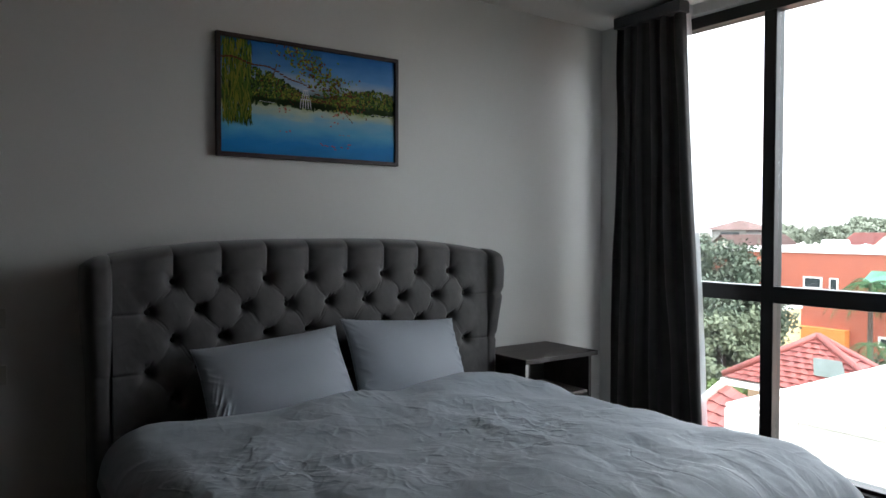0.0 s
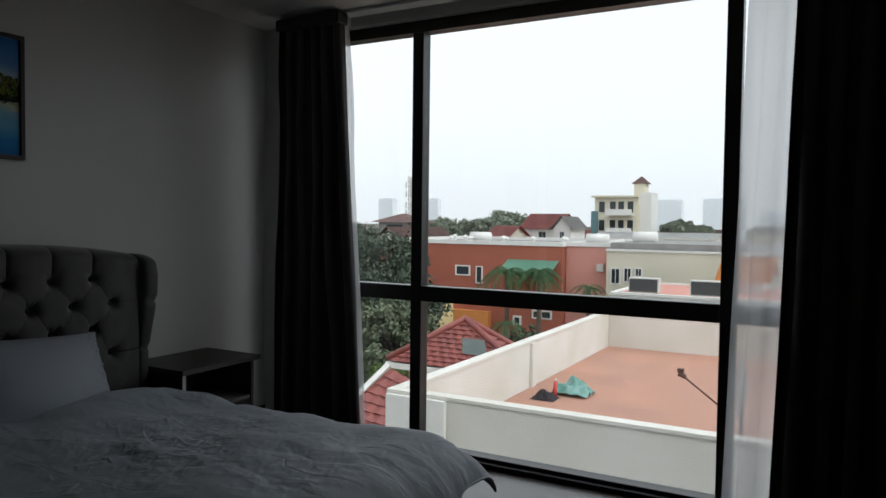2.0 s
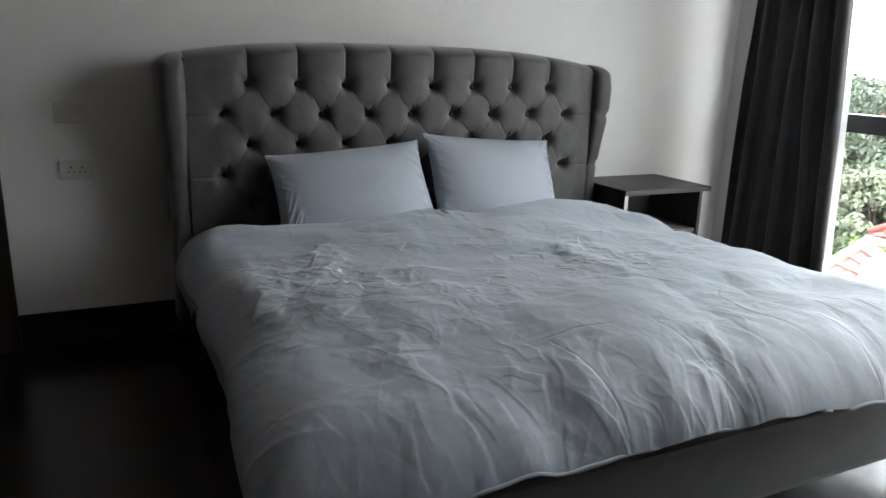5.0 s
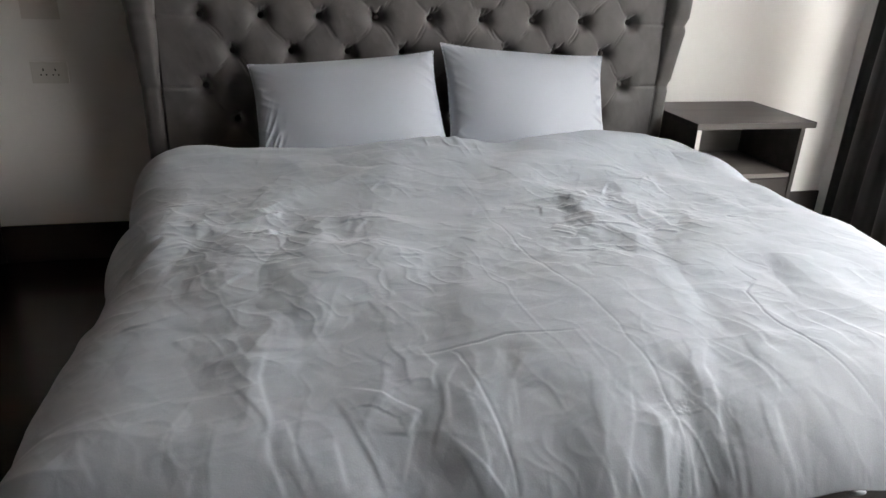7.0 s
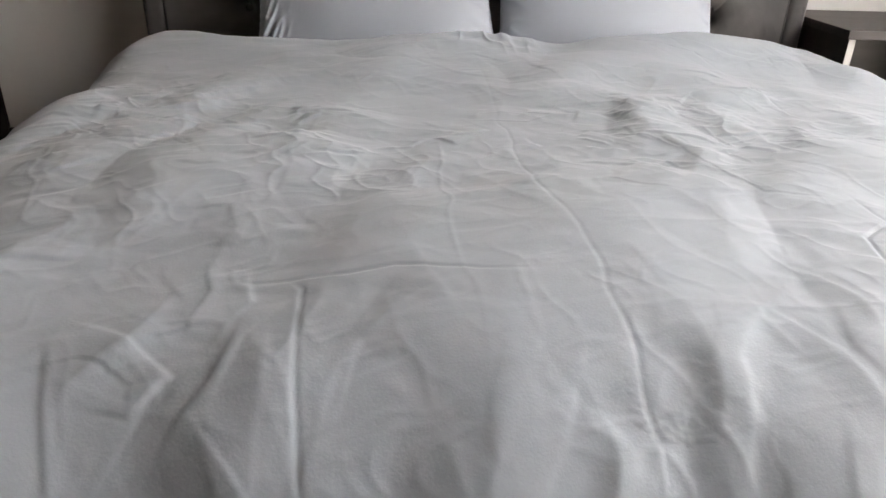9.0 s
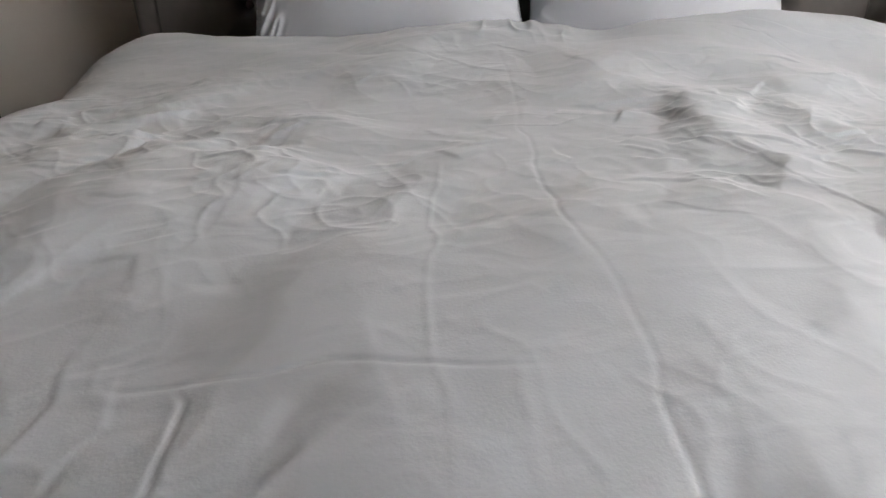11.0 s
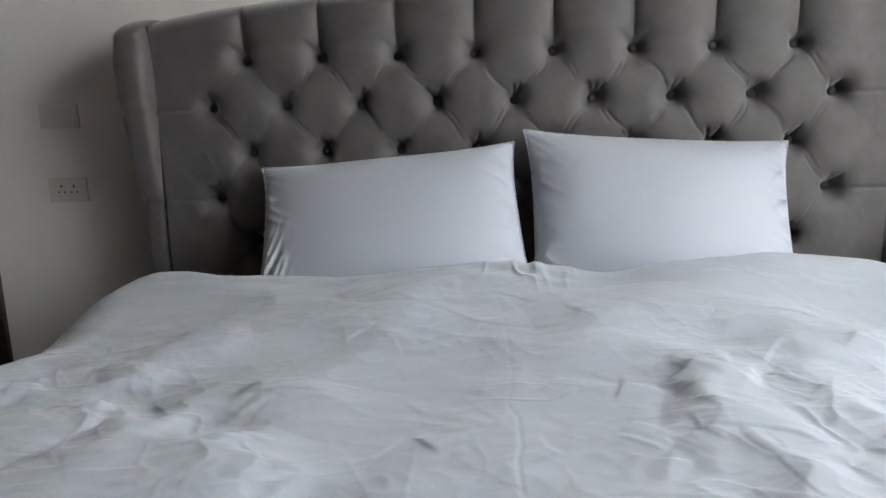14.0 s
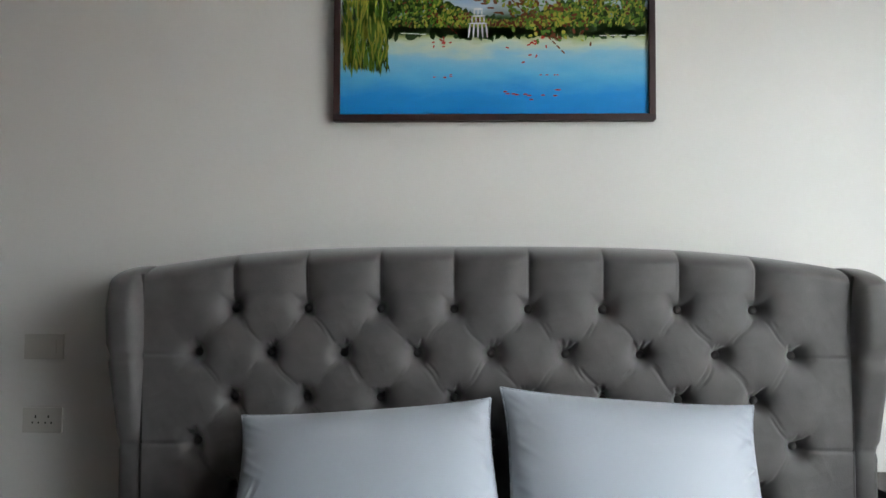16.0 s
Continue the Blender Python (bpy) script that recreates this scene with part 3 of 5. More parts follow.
        dx, dy = math.cos(ang) * ln / 2, math.sin(ang) * ln / 2
        pts = ((cx - dx, cy - dy), (cx - bend * dy, cy + bend * dx), (cx + dx, cy + dy))
        near = (np.hypot(X - cx, Y - cy) < ln / 2 + 0.12)
        ii, jj = np.nonzero(near.any(axis=1))[0], np.nonzero(near.any(axis=0))[0]
        if len(ii) and len(jj):
            sl = (slice(ii[0], ii[-1] + 1), slice(jj[0], jj[-1] + 1))
            h[sl] += crease(X[sl], Y[sl], pts, rw.uniform(0.0, 0.001), rw.choice((-1, 1)) * rw.uniform(0.006, 0.016) * (1.0 if k < 120 else 0.4 if k < 180 else 0.3), rw.uniform(0.012, 0.035), rw.uniform(-0.004, 0.008) * (1.0 if k < 180 else 0.4)) * np.clip((ln / 2 + 0.12 - np.hypot(X[sl] - cx, Y[sl] - cy)) / 0.06, 0, 1)
    # folds fanning out over the foot, short ones down the sides
    fan = X + 0.16 * (q - 1.9) * np.sin(X * 7 + 1)
    h += foot * (0.005 * ridged(fan * 4.2, q * 1.8, 76, 0.0, 2) * (1 + vnoise(X * 2.2, q, 80)) + 0.0012 * ridged(fan * 9 + 0.3 * fy_, q * 3, 78, 0.0, 4) + 0.002 * facets(gx_ * 17, q * 9, 6, -0.4)) - 0.005 * foot
    h += side * (0.010 * facets(q * 7, s * 3, 7, 0.1) + 0.005 * ridged(q * 9, s * 3, 79, 0.5, 4))
    # cloth bunched up under the pillows
    near_head = np.exp(-((q - 0.56) / 0.10) ** 2)
    h += near_head * (0.006 * vnoise(X * 7, Y * 16, 25) + 0.012 * (1 - np.abs(vnoise(X * 26, Y * 5, 26))) ** 3 * np.exp(-((X - 0.0) / 0.14) ** 2))
    for pts, gr, st, rc, rg in FOLDS:
        a = np.array(pts)
        ii = np.nonzero((Y[:, 0] > a[:, 1].min() - 0.25) & (Y[:, 0] < a[:, 1].max() + 0.25))[0]
        sl = slice(ii[0], ii[-1] + 1)
        h[sl] += crease(X[sl], Y[sl], pts, 0.8 * gr, 0.4 * st, rc, 0.7 * rg)
    h = 0.024 * np.tanh(h / 0.024)
    P = np.stack([X, Y, Z], axis=-1)
    gu, gv = np.gradient(P, axis=1), np.gradient(P, axis=0)
    n = np.cross(gv, gu)
    n /= np.linalg.norm(n, axis=-1, keepdims=True) + 1e-9
    n *= np.sign(n[nv // 2, nu // 2, 2])
    P = P + n * h[..., None]
    # the tip at the foot corner
    tip = np.exp(-(((s - 1.30) / 0.13) ** 2 + ((q - 2.47) / 0.13) ** 2))
    P[..., 2] -= 0.012 * tip
    P[..., 0] += 0.02 * tip
    t = thing("duvet", (0, -1.3, 0.5), "rumpled blue-grey cotton duvet spread over the bed", "duvet")
    grid("cover", P, M_DUVET, t)
    B = np.concatenate([P[:, 0], P[-1, 1:], P[-2::-1, -1]])[::2]
    tang = np.gradient(B, axis=0)
    out = np.cross(tang, np.array((0, 0, 1.0)))
    out /= np.linalg.norm(out, axis=1, keepdims=True) + 1e-9
    a = np.linspace(0, 2 * np.pi, 8, endpoint=False)
    ring = B[:, None] + 0.005 * (np.cos(a)[None, :, None] * out[:, None] + np.sin(a)[None, :, None] * np.array((0, 0, 1.0)))
    grid("hem", ring, M_DUVET, t, closed=True)
    return t


FOLDS = (
    # the long seam of the cover and the pressed line beside it
    (((-0.055, -0.72), (-0.05, -0.96), (-0.045, -1.27), (-0.04, -1.52), (-0.035, -1.67), (-0.025, -1.79), (-0.012, -1.91), (-0.010, -2.02), (-0.008, -2.11), (0.0, -2.26), (-0.01, -2.36), (-0.04, -2.45)), 0.0034, 0.001, 0.03, 0.001),
    (((-0.19, -1.40), (-0.18, -1.65), (-0.175, -1.9), (-0.15, -2.3)), -0.0022, 0.0, 0.02, 0.0),
    # edge of the pressed panel: higher on the head side
    (((-0.44, -0.85), (-0.42, -1.10), (-0.43, -1.28), (-0.45, -1.50), (-0.43, -1.62), (-0.44, -1.78), (-0.47, -1.88)), 0.0, -0.010, 0.06, 0.003),
    (((-0.37, -2.02), (-0.353, -2.045), (-0.345, -2.12), (-0.335, -2.22), (-0.32, -2.30), (-0.345, -2.44)), 0.0036, 0.003, 0.03, 0.002),
    (((-0.43, -2.02), (-0.31, -2.02), (-0.25, -2.01), (-0.17, -2.02), (-0.07, -2.025)), 0.006, -0.003, 0.03, 0.001),
    (((-0.33, -2.0), (-0.25, -1.965), (-0.21, -1.915), (-0.17, -1.885)), 0.0, -0.010, 0.03, 0.008),
    (((-0.22, -1.955), (-0.17, -1.93), (-0.10, -1.915), (-0.05, -1.885), (-0.01, -1.85)), 0.0, 0.006, 0.035, 0.004),
    (((-0.05, -1.64), (-0.04, -1.74), (-0.03, -1.84), (-0.02, -1.92)), 0.0, 0.0, 0.04, 0.022),
    (((-0.38, -1.15), (-0.37, -1.35), (-0.39, -1.55), (-0.38, -1.75)), 0.0, 0.0, 0.06, 0.022),
    (((0.05, -1.74), (0.065, -1.82), (0.065, -1.90), (0.06, -1.97), (0.065, -2.07), (0.08, -2.2), (0.1, -2.4)), 0.0, 0.0, 0.055, 0.034),
    (((0.075, -1.985), (0.05, -2.02), (0.02, -2.075)), -0.003, 0.0, 0.02, 0.001),
    (((0.07, -1.99), (0.12, -1.985), (0.17, -1.95)), 0.0, 0.004, 0.02, 0.004),
    # pressed lines across
    (((-0.70, -1.19), (-0.55, -1.21), (-0.43, -1.235), (-0.25, -1.22)), -0.003, 0.006, 0.025, 0.004),
    (((-0.13, -1.215), (0.0, -1.215), (0.08, -1.225), (0.28, -1.235)), -0.004, 0.007, 0.025, 0.005),
    (((-0.12, -1.27), (0.02, -1.28), (0.08, -1.235)), -0.004, 0.0, 0.02, 0.003),
    (((0.28, -1.30), (0.26, -1.42), (0.28, -1.58), (0.32, -1.74), (0.46, -1.76)), 0.002, -0.007, 0.035, 0.003),
    (((0.50, -0.5), (0.58, -0.66), (0.64, -0.81), (0.66, -1.06), (0.67, -1.33)), 0.004, 0.010, 0.04, 0.006),
    (((0.31, -1.45), (0.40, -1.42), (0.52, -1.36)), -0.004, 0.0, 0.02, 0.002),
    (((0.45, -1.72), (0.47, -1.82), (0.40, -1.88), (0.38, -1.98), (0.385, -2.12), (0.42, -2.3)), 0.007, 0.004, 0.03, 0.003),
    # crumpled patch by the left edge
    (((-0.71, -1.16), (-0.74, -1.34), (-0.63, -1.24), (-0.48, -1.17)), 0.003, 0.010, 0.03, 0.008),
    (((-0.62, -1.42), (-0.67, -1.50), (-0.60, -1.58)), 0.003, -0.010, 0.03, 0.008),
    (((-0.93, -1.32), (-0.85, -1.42), (-0.79, -1.31)), 0.003, 0.008, 0.03, 0.008),
    (((-0.84, -1.48), (-0.65, -1.50), (-0.57, -1.62)), 0.003, -0.008, 0.03, 0.006),
    (((-0.49, -1.92), (-0.47, -1.87), (-0.49, -1.80), (-0.58, -1.81)), 0.0, 0.010, 0.025, 0.005),
    (((-0.68, -1.80), (-0.73, -2.03), (-0.71, -2.25), (-0.67, -2.42)), 0.0, 0.014, 0.06, 0.010),
    # folds at the foot
    (((-0.60, -2.08), (-0.53, -2.13), (-0.46, -2.19), (-0.49, -2.23), (-0.55, -2.21)), 0.002, 0.014, 0.03, 0.010),
    (((-0.44, -2.22), (-0.35, -2.32), (-0.33, -2.40)), -0.002, 0.008, 0.02, 0.006),
    (((-0.375, -2.12), (-0.36, -2.22), (-0.38, -2.33)), 0.0, 0.010, 0.025, 0.008),
    (((-0.05, -2.14), (-0.09, -2.26), (-0.17, -2.40)), 0.0, 0.012, 0.035, 0.010),
    (((-0.23, -2.38), (-0.15, -2.27), (-0.10, -2.2)), 0.0, -0.010, 0.03, 0.008),
    (((-0.05, -2.32), (0.0, -2.25), (0.0, -2.40)), 0.0, 0.010, 0.025, 0.006),
    (((0.19, -2.04), (0.10, -2.18), (0.05, -2.42)), 0.0, 0.014, 0.045, 0.010),
    (((0.30, -2.12), (0.20, -2.26), (0.18, -2.4)), 0.0, 0.010, 0.03, 0.008),
    (((0.55, -2.05), (0.58, -2.25), (0.55, -2.44)), 0.003, -0.012, 0.03, 0.012),
    (((0.75, -1.9), (0.85, -2.1), (0.88, -2.4)), 0.0, 0.012, 0.05, 0.010),
    # loose folds by the pillows
    (((0.22, -0.60), (0.36, -0.50), (0.50, -0.53), (0.70, -0.66), (0.85, -0.70)), 0.003, 0.014, 0.035, 0.010),
    (((0.30, -0.56), (0.48, -0.60), (0.66, -0.74)), 0.003, -0.008, 0.03, 0.006),
    (((-0.60, -0.54), (-0.35, -0.56), (-0.12, -0.55)), 0.002, 0.008, 0.03, 0.006),
    (((-0.30, -0.66), (-0.10, -0.62), (0.02, -0.56)), 0.002, -0.008, 0.03, 0.005),
)
make_duvet()


# ---- pillows ----
def pillow(tl, tr, bl, br, label, seed):
    n, m = 150, 90
    uu = np.linspace(-1, 1, n)[None, :]
    vv = np.linspace(-1, 1, m)[:, None]
    pin = lambda a, b: a * (1 - 0.055 * (1 - np.abs(b) ** 3) * np.abs(a) ** 3)
    a, b = pin(uu, vv) + 0 * vv, pin(vv, uu) + 0 * uu
    wa, wb = (a + 1) / 2, (b + 1) / 2
    c = lambda p: np.array(p)[None, None, :]
    B = (c(bl) * (1 - wa)[..., None] + c(br) * wa[..., None]) * (1 - wb)[..., None] + (c(tl) * (1 - wa)[..., None] + c(tr) * wa[..., None]) * wb[..., None]
    nrm = np.cross(np.array(tr) - np.array(tl), np.array(tl) - np.array(bl))
    nrm = nrm / np.linalg.norm(nrm)
    if nrm[1] > 0:
        nrm = -nrm
    th = 0.098 * np.clip((1 - np.abs(uu) ** 2.2), 0, 1) ** 0.62 * np.clip((1 - np.abs(vv) ** 2.6), 0, 1) ** 0.6
    th = th + 0.006 * vnoise(uu * 1.7 + 0 * vv, vv * 1.5 + 0 * uu, seed + 7) * np.clip(th / 0.05, 0, 1)
    # gathers pulled from the side seams, little tucks along the top one
    edge = np.exp(-((1 - np.abs(uu)) / 0.16) ** 2) * (1 - np.abs(vv) ** 4)
    wrk = 0.011 * edge * (1 - np.abs(vnoise(vv * 6 + 5 * uu, uu * 1.5 - vv, seed))) ** 3
    lower_left = np.exp(-(((uu + 0.86) / 0.12) ** 2 + ((vv + 0.55) / 0.42) ** 2))
    if seed == 1:
        wrk = wrk + 0.022 * lower_left * (1 - np.abs(vnoise(uu * 16 - 3.2 * vv + 0.5 * vv * vv, vv * 1.1 + 0 * uu, 9))) ** 2.2
    else:
        for k in (-0.62, -0.40, 0.0, 0.46):
            wrk = wrk + 0.006 * np.exp(-((uu - k) / 0.010) ** 2 - ((1 - vv) / 0.13) ** 2)
        upper_right = np.exp(-(((uu - 0.93) / 0.10) ** 2 + ((vv - 0.25) / 0.5) ** 2))
        wrk = wrk + 0.014 * upper_right * (1 - np.abs(vnoise(uu * 7 - 5.5 * vv, vv * 1.1 + 0 * uu, 13))) ** 3
    corner = np.exp(-((1 - np.abs(uu)) / 0.2) ** 2 - ((1 - np.abs(vv)) / 0.25) ** 2)
    wrk = wrk + 0.008 * corner * (1 - np.abs(vnoise(np.abs(uu) * 12 - np.abs(vv) * 9, np.abs(uu) * 2 + 0 * vv, seed + 4))) ** 3
    wrk = wrk * np.clip((1 - np.abs(uu)) * 14, 0, 1) * np.clip((1 - np.abs(vv)) * 14, 0, 1)
    t = thing("pillow", tuple((np.array(bl) + np.array(br)) / 2), label, "pillow", "bed pillows")
    F = B + nrm * (th + wrk * (th > 0.004))[..., None]
    K = B - nrm * (0.8 * th)[..., None]
    ring = np.concatenate([F, K[:, ::-1]], axis=1)
    ob = grid("case", ring, M_PILLOW, t, closed=True)
    bm = bmesh.new()
    pts = [Vector(B[0, i]) for i in range(0, n, 6)] + [Vector(B[i, -1]) for i in range(0, m, 6)] + [Vector(B[-1, i]) for i in range(n - 1, -1, -6)] + [Vector(B[i, 0]) for i in range(m - 1, -1, -6)]
    for p, q in zip(pts, pts[1:] + pts[:1]):
        if (p - q).length > 1e-4:
            cyl(bm, p, q, 0.0028, seg=6)
    part("seam", bm, M_PILLOW, t, smooth=True)
    return t


pillow((-0.735, -0.285, 0.885), (-0.005, -0.30, 0.945), (-0.72, -0.50, 0.53), (0.052, -0.51, 0.53), "blue-grey pillow leaning on the headboard, its edge creased", 1)
pillow((0.022, -0.31, 0.978), (0.748, -0.29, 0.928), (0.03, -0.50, 0.53), (0.725, -0.50, 0.55), "plump blue-grey pillow propped against the tufted headboard", 4)

# ---- nightstand ----
ns = thing("nightstand", (1.45, -0.25, 0), "dark stained wooden nightstand with an open shelf", "nightstand")
NX0, NX1, NY0, NY1, NZ = 1.17, 1.735, -0.455, -0.03, 0.672
boxpart("tabletop", (1.145, 1.76, -0.49, -0.015, NZ - 0.028, NZ), M_NS, ns, 0.003)
boxpart("side_panel", (NX0, NX0 + 0.022, NY0, NY1, 0.0, NZ - 0.028), M_NS, ns)
boxpart("side_panel", (NX1 - 0.022, NX1, NY0, NY1, 0.0, NZ - 0.028), M_NS, ns)
# back and shelf take the paler wood that stands in for inside light
boxpart("back_panel", (NX0 + 0.022, NX1 - 0.022, NY1 - 0.012, NY1, 0.02, NZ - 0.028), M_NSLIT, ns)
boxpart("shelf", (NX0 + 0.022, NX1 - 0.022, NY0 + 0.01, NY1 - 0.012, 0.40, 0.42), M_NSLIT, ns)
boxpart("bottom_panel", (NX0 + 0.022, NX1 - 0.022, NY0 + 0.01, NY1 - 0.012, 0.05, 0.07), M_NS, ns)
boxpart("edge_strip", (NX0, NX0 + 0.022, NY0 - 0.003, NY0, 0.02, NZ - 0.03), M_NSIN, ns, label="pale edge strip")
dr = boxpart("drawer", (NX0 + 0.026, NX1 - 0.026, NY0, NY0 + 0.02, 0.075, 0.396), M_LEG, ns, 0.003, "near-black drawer front")
bm = bmesh.new()
cyl(bm, (1.39, NY0 - 0.02, 0.25), (1.51, NY0 - 0.02, 0.25), 0.006)
cyl(bm, (1.39, NY0 - 0.02, 0.25), (1.39, NY0, 0.25), 0.005)
cyl(bm, (1.51, NY0 - 0.02, 0.25), (1.51, NY0, 0.25), 0.005)
part("drawer_handle", bm, M_STEEL, dr, "slim metal handle", smooth=True)

# ---- sockets ----
sw = thing("switch_plate", (-1.5, 0, 1.05), "blank white plastic plate on the wall", "wall plate")
boxpart("plate", (-1.567, -1.433, -0.009, 0, 1.012, 1.096), M_PLASTIC, sw, 0.003)
boxpart("rocker", (-1.545, -1.455, -0.0125, -0.0092, 1.03, 1.078), M_PLASTIC, sw, 0.001)
so = thing("socket_plate", (-1.5, 0, 0.8), "white double socket plate with dark pin holes", "power socket")
pl = boxpart("plate", (-1.567, -1.433, -0.009, 0, 0.766, 0.85), M_PLASTIC, so, 0.003)
for cx in (-1.522, -1.478):
    for dx, dz, hh in ((0, 0.012, 0.009), (-0.010, -0.008, 0.006), (0.010, -0.008, 0.006)):
        boxpart("pin_hole", (cx + dx - 0.0025, cx + dx + 0.0025, -0.0102, -0.0092, 0.808 + dz - hh / 2, 0.808 + dz + hh / 2), M_HOLE, pl)

# ---- painting ----
pic = thing("painting", (0.012, 0, 1.81), "framed lake painting with overhanging trees and a small white tower", "painting")
PX0, PX1, PZ0, PZ1 = -0.522, 0.546, 1.812, 2.435
PW, PH = PX1 - PX0, PZ1 - PZ0
FRW = 0.022
for dims in ((PX0, PX1, -0.034, -0.002, PZ0, PZ0 + FRW), (PX0, PX1, -0.034, -0.002, PZ1 - FRW, PZ1), (PX0, PX0 + FRW, -0.034, -0.002, PZ0 + FRW, PZ1 - FRW), (PX1 - FRW, PX1, -0.034, -0.002, PZ0 + FRW, PZ1 - FRW)):
    boxpart("frame_bar", dims, M_PFRAME, pic, 0.003, "dark mahogany frame")


def canvas_mat():
    m = bpy.data.materials.new("painted_canvas")
    m.use_nodes = True
    nt = m.node_tree
    b = nt.nodes["Principled BSDF"]
    b.inputs["Roughness"].default_value = 0.5
    b.inputs["Specular IOR Level"].default_value = 0.2
    tc, sp = nt.nodes.new("ShaderNodeTexCoord"), nt.nodes.new("ShaderNodeSeparateXYZ")
    ns_, mt_ = nt.nodes.new("ShaderNodeTexNoise"), nt.nodes.new("ShaderNodeMapRange")
    mp = nt.nodes.new("ShaderNodeMapping")
    mp.inputs["Scale"].default_value = (3, 3, 9)
    nt.links.new(tc.outputs["Object"], mp.inputs[0])
    nt.links.new(mp.outputs[0], ns_.inputs["Vector"])
    ns_.inputs["Scale"].default_value, ns_.inputs["Detail"].default_value = 2.0, 5
    mt_.inputs["From Min"].default_value, mt_.inputs["From Max"].default_value = PZ0, PZ1
    nt.links.new(tc.outputs["Object"], sp.inputs[0])
    nt.links.new(sp.outputs["Z"], mt_.inputs["Value"])
    ad = nt.nodes.new("ShaderNodeMath")
    ad.operation = "MULTIPLY_ADD"
    ad.inputs[1].default_value = 0.16
    nt.links.new(ns_.outputs["Fac"], ad.inputs[0])
    sb = nt.nodes.new("ShaderNodeMath")
    sb.operation = "ADD"
    sb.inputs[1].default_value = -0.08
    nt.links.new(mt_.outputs[0], ad.inputs[2])
    nt.links.new(ad.outputs[0], sb.inputs[0])
    r = nt.nodes.new("ShaderNodeValToRGB")
    cols = ((0.0, (0.005, 0.17, 0.46)), (0.14, (0.012, 0.23, 0.58)), (0.26, (0.10, 0.38, 0.62)), (0.36, (0.22, 0.45, 0.60)), (0.41, (0.48, 0.55, 0.42)), (0.45, (0.30, 0.36, 0.14)), (0.48, (0.05, 0.09, 0.03)), (0.55, (0.06, 0.12, 0.05)), (0.64, (0.40, 0.5, 0.62)), (0.76, (0.10, 0.28, 0.58)), (0.95, (0.015, 0.14, 0.42)))
    e = r.color_ramp.elements
    e[0].position, e[0].color = cols[0][0], (*cols[0][1], 1)
    e[1].position, e[1].color = cols[1][0], (*cols[1][1], 1)
    for p, c in cols[2:]:
        k = e.new(p)
        k.color = (*c, 1)
    nt.links.new(sb.outputs[0], r.inputs[0])
    nt.links.new(r.outputs[0], b.inputs["Base Color"])
    return m


boxpart("canvas", (PX0 + FRW - 0.002, PX1 - FRW + 0.002, -0.022, -0.006, PZ0 + FRW - 0.002, PZ1 - FRW + 0.002), canvas_mat(), pic)
rp = random.Random(5)


def dabs(name, color, items, dy, label=""):
    """Flat brush dabs on the canvas: centre, half sizes, turn."""
    vs, fs = [], []
    for cx, cz, a, b, t in items:
        cx, cz = min(max(cx, 0.03), 0.97), min(max(cz, 0.045), 0.955)
        x, z = PX0 + cx * PW, PZ0 + cz * PH
        k = len(vs)
        for j in range(6):
            an = j * math.pi / 3
            px, pz = a * math.cos(an), b * math.sin(an)
            qx, qz = x + px * math.cos(t) - pz * math.sin(t), z + px * math.sin(t) + pz * math.cos(t)
            vs.append((min(max(qx, PX0 + FRW), PX1 - FRW), -0.0222 - dy, min(max(qz, PZ0 + FRW), PZ1 - FRW)))
        fs.append(tuple(range(k, k + 6)))
    me = bpy.data.meshes.new(name)
    me.from_pydata(vs, [], fs)
    me.materials.append(color)
    ob = new(name, me)
    attach(ob, pic)
    return tagged(ob, label, "", "", "stuff")


g = rp.gauss
u_ = rp.uniform
bank = lambda x: 0.50 + 0.22 * (0.6 + 0.4 * math.sin(x * 9)) * (1.25 - 0.55 * x)
PD = mat("paint_deep_green", (0.03, 0.07, 0.018), 0.5, spec=0.2)
PG = mat("paint_leaf_green", (0.11, 0.22, 0.03), 0.5, spec=0.2)
PY = mat("paint_yellow_green", (0.33, 0.36, 0.05), 0.5, spec=0.2)
PB = mat("paint_rust_brown", (0.16, 0.06, 0.025), 0.5, spec=0.2)
PR = mat("paint_red", (0.45, 0.05, 0.04), 0.5, spec=0.2)
PWH = mat("paint_white", (0.75, 0.76, 0.78), 0.5, spec=0.2)
items = []
for _ in range(520):
    x = u_(0.15, 0.97)
    items.append((x, u_(0.46, bank(x)), u_(0.012, 0.026), u_(0.007, 0.015), u_(0, 3)))
dabs("far_bank", PD, items, 0.0004, "deep green tree bank")
for nm, mt_, cnt, dy in (("bank_light", PG, 1100, 0.0008), ("bank_yellow", PY, 420, 0.0012), ("bank_brown", PB, 130, 0.0016)):
    items = []
    for _ in range(cnt):
        x = u_(0.15, 0.97)
        items.append((x, u_(0.51, bank(x)), u_(0.004, 0.009), u_(0.0022, 0.0045), 1.2 + g(0, 0.5)))
    dabs(nm, mt_, items, dy)
items = [(u_(0.03, 0.17), u_(0.3, 0.95), u_(0.020, 0.045), u_(0.0018, 0.004), 1.57 + g(0, 0.14)) for _ in range(900)]
dabs("willow_dark", PD, items[:400], 0.0019, "hanging willow strands")
dabs("willow", PG, items[400:780], 0.0022, "hanging willow strands")
dabs("willow_light", PY, items[780:], 0.0024, "hanging willow strands")
items = [(0.03 + 0.021 * i, 0.80 - 0.0004 * i * i + 0.012 * math.sin(i * 0.7), 0.014, 0.006 - 0.0001 * i, -0.05) for i in range(24)]
items += [(0.30 - 0.003 * i, 0.79 - 0.014 * i, 0.007, 0.003, 1.2) for i in range(9)]
